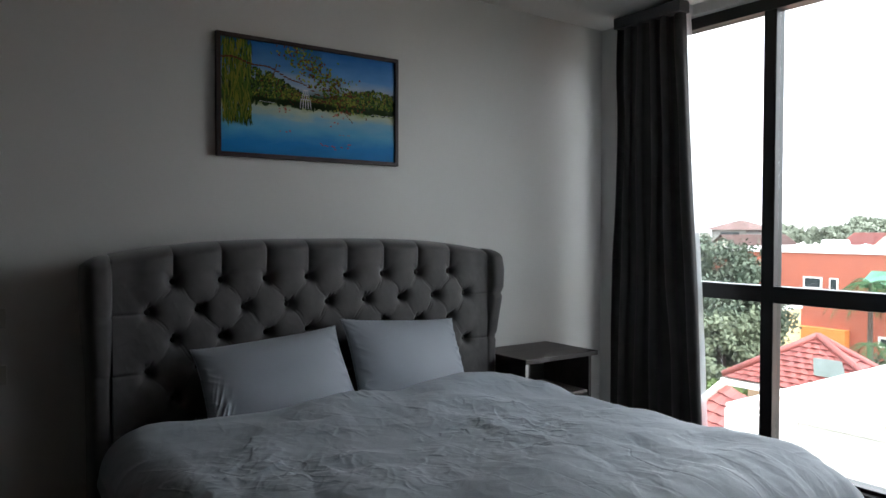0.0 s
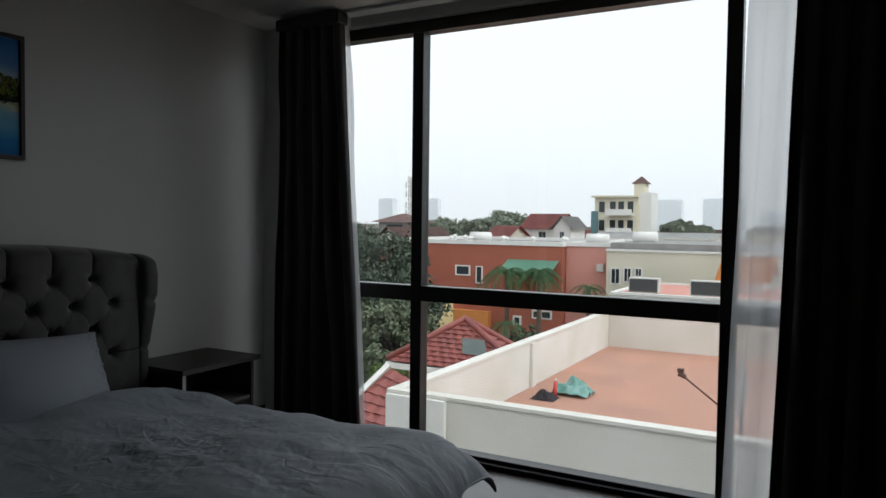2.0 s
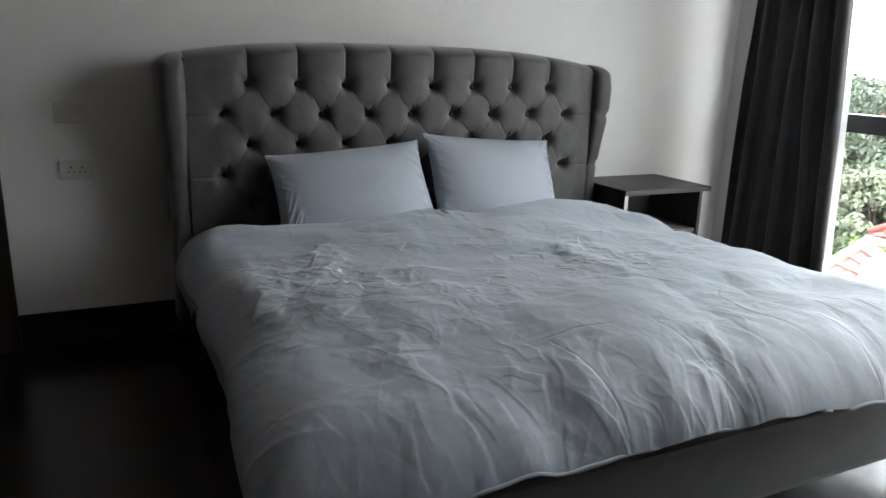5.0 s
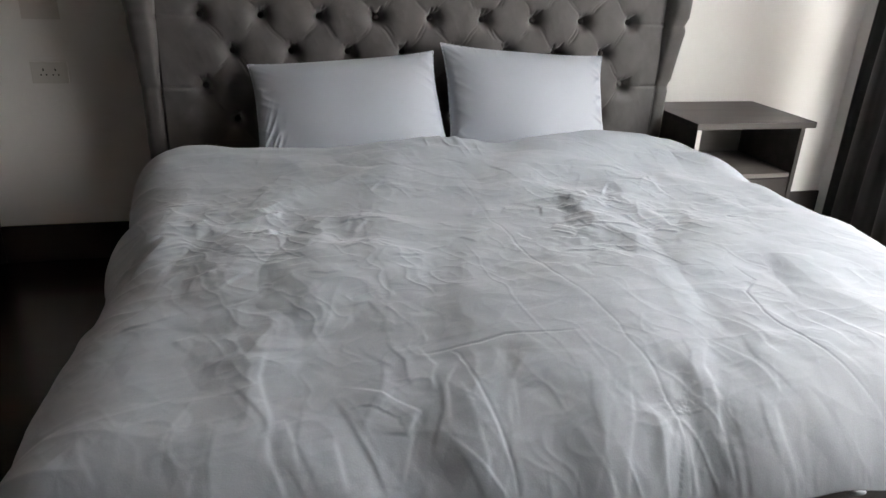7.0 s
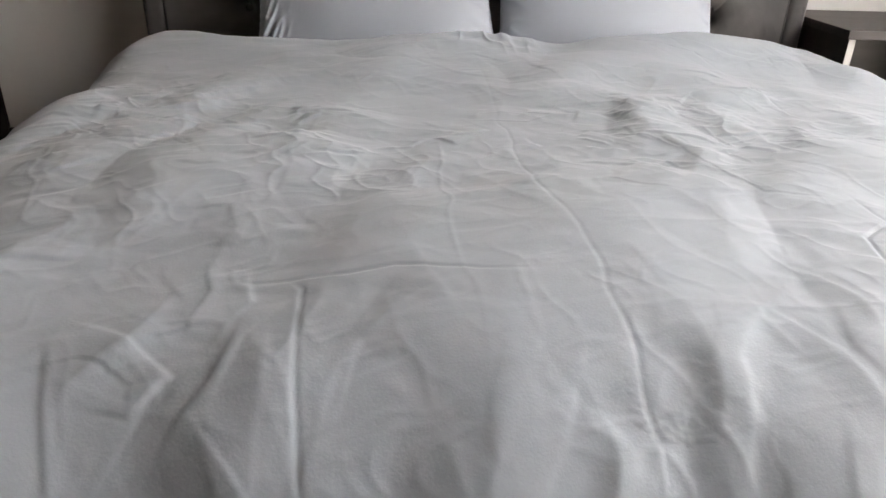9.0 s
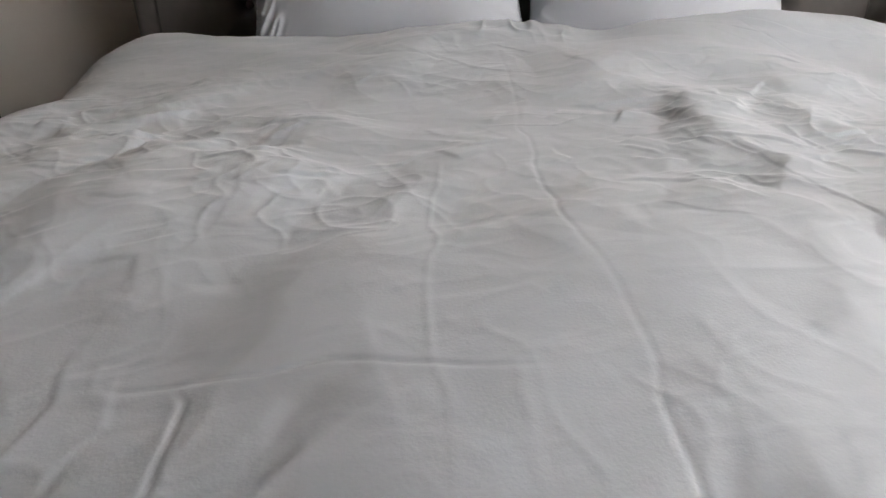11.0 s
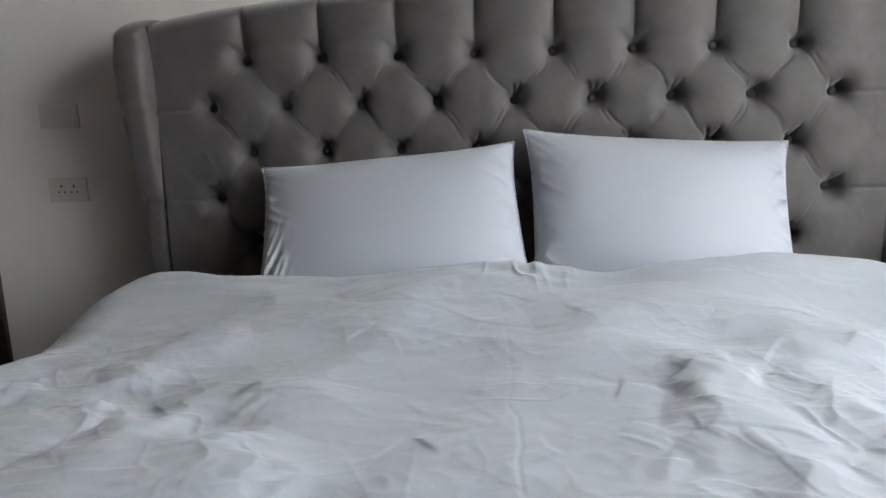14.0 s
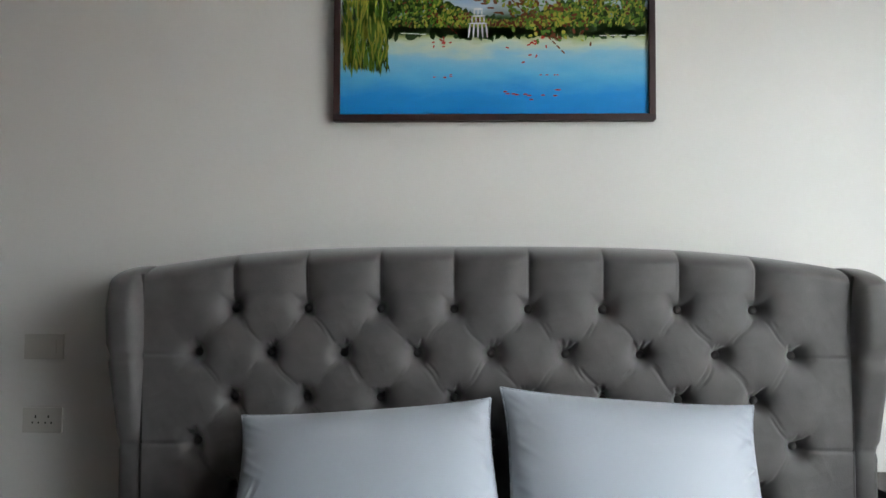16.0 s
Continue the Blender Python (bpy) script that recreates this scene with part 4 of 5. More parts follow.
items += [(0.52 + 0.014 * i, 0.72 - 0.025 * i, 0.010, 0.003, -0.8) for i in range(15)]
items += [(0.30 + 0.012 * i, 0.60 - 0.018 * i, 0.007, 0.0025, -0.8) for i in range(8)]
dabs("bough", PB, items, 0.0026, "dark overhanging branch")
items = []
for _ in range(520):
    t = rp.random()
    items.append((0.40 + 0.32 * t + g(0, 0.055), 0.93 - 0.45 * t + g(0, 0.05), u_(0.004, 0.012), u_(0.003, 0.007), u_(0, 3)))
dabs("bough_leaves", PG, items[:250], 0.003)
dabs("bough_leaves_brown", PB, items[250:410], 0.0033)
dabs("bough_leaves_yellow", PY, items[410:], 0.0036)
items = [(0.33 + g(0, .03), 0.42 + g(0, .02), .006, .003, u_(0, 3)) for _ in range(9)] + [(0.63 + g(0, .03), 0.38 + g(0, .05), .007, .003, u_(0, 3)) for _ in range(12)]
items += [(0.36 + g(0, .03), 0.24 + g(0, .005), .006, .002, 0) for _ in range(5)] + [(0.66 + g(0, .04), 0.245, .005, .002, 0) for _ in range(6)] + [(0.58 + g(0, .05), 0.14 + g(0, .01), .008, .003, 0) for _ in range(9)] + [(0.70, 0.165, .012, .003, 0)]
dabs("blossom", PR, items, 0.0038, "small red blossoms")
items = [(0.452 + 0.0135 * (i - 2), 0.488, 0.0030, 0.028, 0.06 * (i - 2)) for i in range(5)]
items += [(0.452, 0.526, 0.034, 0.0030, 0), (0.452, 0.566, 0.027, 0.0028, 0), (0.452, 0.604, 0.018, 0.004, 0)]
items += [(0.452 + 0.0125 * (i - 1.5), 0.546, 0.0022, 0.012, 0) for i in range(4)] + [(0.452 + 0.012 * (i - 1), 0.585, 0.002, 0.010, 0) for i in range(3)]
items += [(0.22 + 0.02 * i, 0.475 - 0.002 * i, 0.012, 0.0015, -0.02) for i in range(4)] + [(0.84 + 0.03 * i, 0.455, 0.014, 0.0014, 0) for i in range(5)]
dabs("painted_tower", PWH, items, 0.0041, "small white tower and shoreline")

# ---- neighbouring terrace ----
terr = tagged(new("terrace"), "flat roof terrace with white parapet walls", "terrace", kind="structure")
TX0, TX1, TY0, TY1, TZ, TT = 6.35, 16.4, -9.0, 1.36, -1.6, -0.7
boxpart("terrace_floor", (TX0, TX1, TY0, TY1, TZ - 0.2, TZ), M_TERRACE, terr, label="terracotta-coloured terrace floor")
boxpart("parapet", (TX0 - 0.03, TX0 + 0.12, TY0, TY1 - 0.15, -8.5, TT - 0.053), M_PARAPET, terr)
boxpart("parapet", (TX0 - 0.03, TX1 + 0.15, TY1, TY1 + 0.15, -8.5, TT - 0.053), M_PARAPET, terr)
boxpart("parapet", (TX1, TX1 + 0.15, TY0, TY1 - 0.003, -8.5, TT - 0.053), M_PARAPET, terr)
boxpart("coping", (TX0 - 0.045, TX0 + 0.135, TY0, TY1 - 0.023, TT - 0.05, TT), M_PARAPET, terr, 0.01, "white coping along the parapet top")
boxpart("coping", (TX0 - 0.045, TX1 + 0.165, TY1 - 0.02, TY1 + 0.17, TT - 0.05, TT), M_PARAPET, terr, 0.01, "white coping along the parapet top")
boxpart("coping", (TX1 - 0.02, TX1 + 0.17, TY0, TY1 - 0.023, TT - 0.05, TT), M_PARAPET, terr, 0.01, "white coping along the parapet top")
boxpart("pilaster", (TX0 - 0.10, TX0 - 0.033, 0.62, TY1 + 0.15, -8.5, TT - 0.053), M_WHITE, terr, 0.01)
boxpart("pier", (11.0, 11.2, TY1 - 0.06, TY1 - 0.003, TZ, TT - 0.053), M_PARAPET, terr, 0.01)
sheet = thing("plastic_sheet", (10.95, 0.47, TZ), "crumpled teal plastic sheet lying on the terrace floor", "plastic sheet")
rs = np.random.RandomState(3)
A = np.linspace(-1, 1, 26)[None, :]
B = np.linspace(-1, 1, 26)[:, None]
hh = 0.22 * np.exp(-1.2 * (A ** 2 + B ** 2)) * (1 + 0.9 * vnoise(A * 3 + 0 * B, B * 3 + 0 * A, 2)) + 0.10 * np.abs(vnoise(A * 7 + 0 * B, B * 7, 5)) * (1 - A ** 2) * (1 - B ** 2)
grid("sheet", np.stack([10.95 + 0.32 * B + 0 * A, 0.47 + 0.34 * A + 0 * B, TZ + 0.005 + np.clip(hh, 0, 1)], axis=-1), M_TEAL, sheet)
rag = thing("rag", (10.35, 0.8, TZ), "dark crumpled rag on the terrace floor", "rag")
grid("cloth", np.stack([10.35 + 0.2 * B + 0 * A, 0.8 + 0.22 * A + 0 * B, TZ + 0.005 + 0.14 * np.clip((1 - A ** 2) * (1 - B ** 2), 0, 1) * (1 + 0.5 * vnoise(A * 4 + 0 * B, B * 4, 8))], axis=-1), M_RAG, rag)
bm = bmesh.new()
cyl(bm, (10.5, 0.68, TZ), (10.5, 0.66, TZ + 0.3), 0.05, 0.03)
bt = thing("red_bottle", (10.5, 0.68, TZ), "small red plastic bottle standing beside the sheet", "bottle")
part("body", bm, M_REDPL, bt, smooth=True)
bm = bmesh.new()
cyl(bm, (10.5, 0.66, TZ + 0.3), (10.5, 0.66, TZ + 0.34), 0.02)
part("cap", bm, M_WHITE, bt, smooth=True)
dish = thing("satellite_dish", (9.0, -2.55, TZ), "brown satellite dish with a long feed arm on the terrace", "satellite dish")
bm = bmesh.new()
cyl(bm, (9.0, -2.55, TZ), (9.0, -2.55, -0.75), 0.03)
cyl(bm, (8.85, -2.55, TZ + 0.02), (9.15, -2.55, TZ + 0.02), 0.03)
part("mast", bm, M_RUST, dish)
bm = bmesh.new()
cyl(bm, (9.0, -2.24, -1.0), (9.0, -1.75, -0.64), 0.014)
cyl(bm, (9.0, -2.24, -1.0), (9.0, -2.3, -0.8), 0.014)
cyl(bm, (9.0, -2.3, -1.0), (9.0, -2.55, -1.0), 0.014)
part("feed_arm", bm, M_RUST, dish)
bm = bmesh.new()
cyl(bm, (9.0, -1.70, -0.61), (9.0, -1.80, -0.66), 0.05, 0.03)
box(bm, 8.96, 9.04, -1.77, -1.68, -0.60, -0.54, 0.01)
part("feed_horn", bm, M_RUST, dish)
rr = np.linspace(0.001, 1, 10)[:, None]
aa = np.linspace(0, 2 * np.pi, 28, endpoint=False)[None, :]
bowl = grid("bowl", np.stack([9.0 + 0.38 * rr * np.cos(aa), -2.62 + 0.10 * rr ** 2 + 0 * aa, -0.72 + 0.42 * rr * np.sin(aa)], axis=-1), M_GREYROOF, dish, closed=True)
bowl.modifiers.new("thickness", "SOLIDIFY").thickness = 0.01

dish.location.y -= 0.04
dish.location.z -= 0.0

# ---- ground and far land ----
boxpart("ground", (-600, 3000, -2500, 2500, -9.0, -8.5), M_GROUND, kind="structure", label="flat earth ground of the town")


# ---- buildings ----
def window_unit(parent, x, y0, y1, z0, z1, trim=0.09, bars=1, label="white-framed dark window"):
    w = boxpart("window", (x - 0.05, x + 0.02, y0, y1, z0, z1), M_WHITE, parent, label=label)
    n = bars + 1
    wd = (y1 - y0 - 2 * trim) / n
    for i in range(n):
        boxpart("pane", (x - 0.062, x - 0.052, y0 + trim + i * wd + 0.02, y0 + trim + (i + 1) * wd - 0.02, z0 + trim, z1 - trim), M_DARKWIN, w)


def block(name, label, dims, material, roof_material, loc=None, parapet=0.25):
    x0, x1, y0, y1, z0, z1 = dims
    t = thing(name, ((x0 + x1) / 2, (y0 + y1) / 2, z0), label, "building")
    boxpart("wall", dims, material, t)
    boxpart("roof", (x0 + 0.2, x1 - 0.2, y0 + 0.2, y1 - 0.2, z1 - 0.05, z1 + 0.03), roof_material, t)
    if parapet:
        for d in ((x0 - 0.06, x0 + 0.2, y0 - 0.06, y1 + 0.06, z1, z1 + parapet), (x1 - 0.2, x1 + 0.06, y0 - 0.06, y1 + 0.06, z1, z1 + parapet), (x0 + 0.203, x1 - 0.203, y0 - 0.06, y0 + 0.2, z1, z1 + parapet), (x0 + 0.203, x1 - 0.203, y1 - 0.2, y1 + 0.06, z1, z1 + parapet)):
            boxpart("parapet", d, M_WHITE, t, label="pale parapet")
    return t


red = block("terracotta_house", "terracotta rendered block with a flat roof and white-trimmed windows", (40, 54, 11.0, 24.5, -8.5, 0.78), M_RED, M_GREYROOF)
window_unit(red, 40, 17.25, 18.35, -1.28, -0.6, bars=0)
window_unit(red, 40, 16.35, 16.85, -1.75, -0.62, trim=0.07, bars=0)
window_unit(red, 40, 13.6, 14.2, -4.25, -3.65, trim=0.12, bars=0)
window_unit(red, 40, 11.6, 12.9, -3.75, -3.2, bars=1)
for i in range(3):
    window_unit(red, 40, 16.4 + 0.55 * i, 16.85 + 0.55 * i, -4.1 + 0.0 * i, -3.6, trim=0.08, bars=0)
boxpart("orange_bay", (39.4, 39.997, 15.7, 18.7, -8.5, -3.5), M_ORANGE, red, label="orange rendered bay")
aw = bmesh.new()
v = [aw.verts.new(p) for p in ((40, 11.2, -0.1), (40, 14.6, -0.1), (38.6, 14.6, -0.75), (38.6, 11.2, -0.75), (38.6, 14.6, -0.95), (38.6, 11.2, -0.95))]
aw.faces.new(v[:4]), aw.faces.new((v[3], v[2], v[4], v[5]))
ext = bmesh.ops.solidify(aw, geom=aw.faces[:], thickness=0.05)
part("awning", aw, M_GREENAWN, red, "bright green awning")
# the terracotta block's other face, its stronger light painted as salmon
sal = block("terracotta_lit_face", "lighter face of the terracotta block, its light put into a salmon colour", (40.6, 54, 8.2, 10.9, -8.5, 0.72), M_SALMON, M_GREYROOF)
bm = bmesh.new()
box(bm, 40.3, 40.597, 8.5, 8.9, -0.75, -0.3)
part("wall_unit", bm, M_AC, sal)
cream = block("cream_house", "cream rendered block with a long flat grey roof", (39.5, 56, -11, 8.0, -8.5, 0.42), M_CREAM, M_GREYROOF, parapet=0.12)
boxpart("roof_slab", (39.9, 50, 1.2, 7.9, 0.55, 0.9), M_GREYROOF, cream)
for y0, y1, z0, z1 in ((7.15, 7.75, -1.5, -0.55), (6.5, 7.0, -1.35, -0.5), (5.9, 6.35, -1.0, -0.5)):
    window_unit(cream, 39.5, y0, y1, z0, z1, trim=0.06, bars=1)
rc = random.Random(11)
for i in range(9):
    x, y = 41 + rc.uniform(0, 6), 12 + 11 * i / 9 + rc.uniform(-0.3, 0.3)
    v_ = thing("roof_vent", (x, y, 0.82), "small grey vent pipe on the flat terracotta block roof", "roof vent", "vents on the flat roof")
    bm = bmesh.new()
    cyl(bm, (x, y, 0.8), (x, y, 1.15), 0.12)
    cyl(bm, (x, y, 1.15), (x, y, 1.3), 0.22, 0.05)
    part("pipe", bm, M_WHITE, v_, smooth=False)
for x, y in ((44, 10), (43, 6.6), (42, 17.5)):
    tk = thing("water_tank", (x, y, 0.8), "white round water tank lying on a flat roof", "water tank", "water tanks")
    bm = bmesh.new()
    cyl(bm, (x, y - 0.7, 1.2), (x, y + 0.7, 1.2), 0.36, seg=20)
    part("tank", bm, M_WHITE, tk, smooth=True)
    bm = bmesh.new()
    box(bm, x - 0.3, x + 0.3, y - 0.5, y + 0.5, 0.74, 0.9)
    part("stand", bm, M_RUST, tk)

low = block("low_annex", "low white annex with a pale pink roof", (29.5, 36, -9, 4.9, -8.5, -1.25), M_WHITE, M_SALMON, parapet=0.1)
for y in (3.6, 1.0):
    ac = thing("air_conditioner", (30, y, -1.15), "outdoor air conditioner unit on the annex roof", "air conditioner", "outdoor units")
    boxpart("casing", (29.8, 30.3, y - 0.65, y + 0.65, -1.15, -0.5), M_AC, ac, 0.02)
    bm = bmesh.new()
    cyl(bm, (29.797, y, -0.82), (29.77, y, -0.82), 0.27, seg=24)
    box(bm, 29.775, 29.797, y - 0.6, y + 0.6, -1.1, -0.55)
    part("grille", bm, M_ACGRILL, ac)


def gable_house(name, label, x0, x1, y0, y1, z0, ze, zr, material, roof_material, along="y", windows=()):
    t = thing(name, ((x0 + x1) / 2, (y0 + y1) / 2, z0), label, "house")
    boxpart("wall", (x0, x1, y0, y1, z0, ze), material, t)
    bm = bmesh.new()
    o = 0.35
    if along == "y":
        xm = (x0 + x1) / 2
        tri = [((x0 - o, ze - 0.1), (xm, zr)), ((x1 + o, ze - 0.1), (xm, zr))]
        for (a, za), (b, zb) in tri:
            q = [bm.verts.new(p) for p in ((a, y0 - o, za), (a, y1 + o, za), (b, y1 + o, zb), (b, y0 - o, zb))]
            bm.faces.new(q)
    else:
        ym = (y0 + y1) / 2
        for a in (y0 - o, y1 + o):
            q = [bm.verts.new(p) for p in ((x0 - o, a, ze - 0.1), (x1 + o, a, ze - 0.1), (x1 + o, ym, zr), (x0 - o, ym, zr))]
            bm.faces.new(q)
    bmesh.ops.solidify(bm, geom=bm.faces[:], thickness=0.12)
    part("roof", bm, roof_material, t)
    if along == "y":
        xm = (x0 + x1) / 2
        for y in (y0, y1 - 0.1):
            bm = bmesh.new()
            a = [bm.verts.new(p) for p in ((x0, y, ze), (x1, y, ze), (xm, y, zr - 0.1))]
            b = [bm.verts.new((p.co.x, y + 0.1, p.co.z)) for p in a]
            bm.faces.new(a), bm.faces.new(b[::-1])
            for i in range(3):
                bm.faces.new((a[i], b[i], b[(i + 1) % 3], a[(i + 1) % 3]))
            part("gable", bm, material, t)
    else:
        ym = (y0 + y1) / 2
        for x in (x0, x1 - 0.1):
            bm = bmesh.new()
            a = [bm.verts.new(p) for p in ((x, y0, ze), (x, y1, ze), (x, ym, zr - 0.1))]
            b = [bm.verts.new((x + 0.1, p.co.y, p.co.z)) for p in a]
            bm.faces.new(a), bm.faces.new(b[::-1])
            for i in range(3):
                bm.faces.new((a[i], b[i], b[(i + 1) % 3], a[(i + 1) % 3]))
            part("gable", bm, material, t)
    for y0_, y1_, z0_, z1_ in windows:
        window_unit(t, x0, y0_, y1_, z0_, z1_)
    return t


gable_house("gabled_house", "white house under a dull red gabled roof", 60, 65, 18.6, 21.8, -8.5, 2.0, 3.3, M_WHITE, M_TILE, "y", ((19.5, 20.4, 0.9, 1.7),))
gable_house("gabled_house", "small white gabled house with a grey roof", 59, 63, 16.9, 18.5, -8.5, 1.9, 3.0, M_WHITE, M_GREYROOF, "x", ((17.4, 18.0, 0.9, 1.7),))
gable_house("gabled_house", "low house with a red roof and a white tank above", 55, 60, 21.4, 23.2, -8.5, 1.1, 2.1, M_CREAM, M_TILE, "y")
gable_house("long_roof_house", "long low house with a pale grey roof", 62, 70, 5.5, 15.9, -8.5, 1.1, 1.6, M_CREAM, M_PALEROOF, "y")
gable_house("back_house", "house with a steep brown roof and pale gable", 44, 52, 23.6, 29.0, -8.5, -0.4, 1.9, M_CREAM, M_BROWNROOF, "x")
gable_house("orange_roof_house", "small house with an orange-red gabled roof", 33.5, 38, -0.9, 0.8, -8.5, -0.55, 0.35, M_WHITE, M_ORANGE, "y", ((0.0, 0.9, -1.25, -0.75),))
pv = thing("pavilion_house", (50, 29, -8.5), "grey-roofed rooftop pavilion on a pale house", "house")
boxpart("wall", (48, 54, 26.6, 31.4, -8.5, 1.2), M_CREAM, pv)
boxpart("belvedere", (49, 52.5, 27.6, 30.6, 1.2, 2.3), M_GREYROOF, pv)
bm = bmesh.new()
bmesh.ops.create_cone(bm, cap_ends=True, segments=4, radius1=3.0, radius2=0.15, depth=0.75, matrix=Matrix.Translation((50.7, 29.1, 2.68)) @ Matrix.Rotation(radians(45), 4, "Z"))
part("roof", bm, M_BROWNROOF, pv, "shallow dark hipped roof")
boxpart("window", (48.97, 48.997, 28.2, 29.8, 1.5, 2.1), M_DARKWIN, pv)
yel = block("yellow_house", "yellow rendered house behind the trees", (30, 34, 15.3, 17.0, -8.5, -2.0), M_YELLOW, M_GREYROOF, parapet=0.12)
window_unit(yel, 30, 15.65, 16.2, -2.75, -2.25, trim=0.06, bars=0)

# beige tower house with balconies
tw = thing("tower_house", (78, 17, -8.5), "tall beige house with balconies and a small roof turret", "building")
boxpart("wall", (75, 79.5, 14.8, 19.6, -8.5, 5.4), M_BEIGEBLD, tw)
boxpart("side_wing", (75.4, 78.5, 13.6, 14.797, -8.5, 5.9), M_WHITE, tw)
boxpart("stair_glazing", (74.8, 76, 19.2, 19.95, -4, 3.9), M_GLASSBLUE, tw, label="teal glazed stair strip")
boxpart("roof", (74.6, 79.8, 14.8, 19.9, 5.4, 5.6), M_BEIGEBLD, tw)
boxpart("turret_wall", (76, 77.5, 14.4, 15.6, 5.6, 6.9), M_BEIGEBLD, tw)
bm = bmesh.new()
bmesh.ops.create_cone(bm, cap_ends=True, segments=4, radius1=1.25, radius2=0.1, depth=0.8, matrix=Matrix.Translation((76.8, 15.0, 7.3)) @ Matrix.Rotation(radians(45), 4, "Z"))
part("turret_roof", bm, M_BROWNROOF, tw, "small brown pyramid roof")
for zf in (4.2, 2.2, 0.2):
    bl = boxpart("balcony", (73.9, 75, 15.3, 18.1, zf - 0.75, zf - 0.55), M_WHITE, tw)
    boxpart("railing", (73.9, 73.96, 15.3, 18.1, zf - 0.55, zf - 0.1), M_WHITE, bl)
    for y in (15.4, 16.4, 17.3, 18.5):
        boxpart("window", (74.93, 74.997, y, y + 0.6, zf - 0.4, zf + 0.75), M_DARKWIN, tw)

# far towers, horizon haze put into their pale blue-grey colour
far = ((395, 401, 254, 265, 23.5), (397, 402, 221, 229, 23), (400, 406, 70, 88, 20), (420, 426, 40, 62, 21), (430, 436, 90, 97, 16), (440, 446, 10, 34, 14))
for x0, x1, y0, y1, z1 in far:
    t = thing("far_tower", ((x0 + x1) / 2, (y0 + y1) / 2, -8.5), "high-rise on the horizon, haze put into its pale blue-grey colour", "building", "towers on the horizon")
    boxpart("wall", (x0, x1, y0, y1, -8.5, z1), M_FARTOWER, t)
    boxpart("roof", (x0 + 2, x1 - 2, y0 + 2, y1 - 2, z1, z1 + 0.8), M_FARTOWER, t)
# distant low roofs
rf = random.Random(21)
for i in range(46):
    x = rf.uniform(95, 230)
    y = x * rf.uniform(-0.35, 0.62)
    w_, h_ = rf.uniform(5, 10), rf.uniform(-3.5, 1.2) + (x - 95) * 0.008
    m_ = rf.choice((M_TILE, M_GREYROOF, M_BROWNROOF, M_TILE))
    gable_house("distant_house", "distant low house with a pitched roof", x, x + w_, y, y + w_ * 1.2, -8.5, h_, h_ + 1.5, rf.choice((M_WHITE, M_CREAM, M_BEIGEBLD)), m_, rf.choice("xy"))
# antenna mast
an = thing("antenna_mast", (60, 34.3, -8.5), "slim lattice telecom mast above the roofs", "antenna mast")
bm = bmesh.new()
for dx, dy in ((-.25, -.25), (.25, -.25), (0, .25)):
    cyl(bm, (60 + dx, 34.3 + dy, -8.5), (60 + dx * .5, 34.3 + dy * .5, 7.0), 0.05, seg=6)
for k in range(18):
    z = -1 + k * 0.45
    cyl(bm, (59.8, 34.1, z), (60.2, 34.5, z + 0.45), 0.035, seg=5)
    cyl(bm, (60.2, 34.1, z), (59.9, 34.5, z + 0.45), 0.035, seg=5)
part("lattice", bm, M_AC, an)
bm = bmesh.new()
for z in (6.2, 5.3, 4.2, 3.4):
    box(bm, 59.7, 59.8, 34.0, 34.12, z - 0.3, z + 0.3)
    box(bm, 59.7, 59.8, 34.5, 34.62, z - 0.3, z + 0.3)
part("antennas", bm, M_AC, an)


# ---- tiled roofs ----
def tiled_slope(bm, a, b, c, d, rows_, step=0.32):
    """Overlapping tile courses on the slope from the eave a-b to the ridge d-c."""
    a, b, c, d = (Vector(p) for p in (a, b, c, d))
    n = (b - a).cross(d - a).normalized()
    if n.z < 0:
        n = -n
    for i in range(rows_):
        t0, t1 = i / rows_, min(1, (i + 1.12) / rows_)
        p0, p1 = a.lerp(d, t0), b.lerp(c, t0)
        q0, q1 = a.lerp(d, t1), b.lerp(c, t1)
        k = max(1, int((p1 - p0).length / step))
        for j in range(k):
            s0, s1 = j / k, (j + 1) / k
            lo0, lo1, hi0, hi1 = p0.lerp(p1, s0), p0.lerp(p1, s1), q0.lerp(q1, s0), q0.lerp(q1, s1)
            mlo, mhi = (lo0 + lo1) / 2 + n * 0.10, (hi0 + hi1) / 2 + n * 0.035
            vs = [bm.verts.new(p) for p in (lo0 + n * 0.045, mlo, lo1 + n * 0.045, hi1, mhi, hi0, lo0, lo1)]
            bm.faces.new((vs[0], vs[1], vs[4], vs[5]))
            bm.faces.new((vs[1], vs[2], vs[3], vs[4]))
            bm.faces.new((vs[0], vs[6], vs[7], vs[2], vs[1]))


nh = thing("hipped_house", (20.6, 5.9, -8.5), "peach house under a hipped red tiled roof with a skylight", "house")
HX0, HX1, HY0, HY1, HE, HR = 17.3, 18.9, 3.9, 8.75, -2.62, -1.28
APX = (18.1, 6.38)
boxpart("wall", (HX0 + 0.5, HX1 - 0.3, HY0 + 0.5, HY1 - 0.5, -8.5, HE - 0.25), M_PEACH, nh)
boxpart("eave", (HX0 - 0.05, HX1 + 0.05, HY0 - 0.05, HY1 + 0.05, HE - 0.22, HE - 0.04), M_WHITE, nh, label="cream eave fascia")
bm = bmesh.new()
ap = (*APX, HR)
e1 = 0.02
tiled_slope(bm, (HX0, HY1, HE), (HX0, HY0, HE), (APX[0], APX[1] - e1, HR), (APX[0], APX[1] + e1, HR), 10)
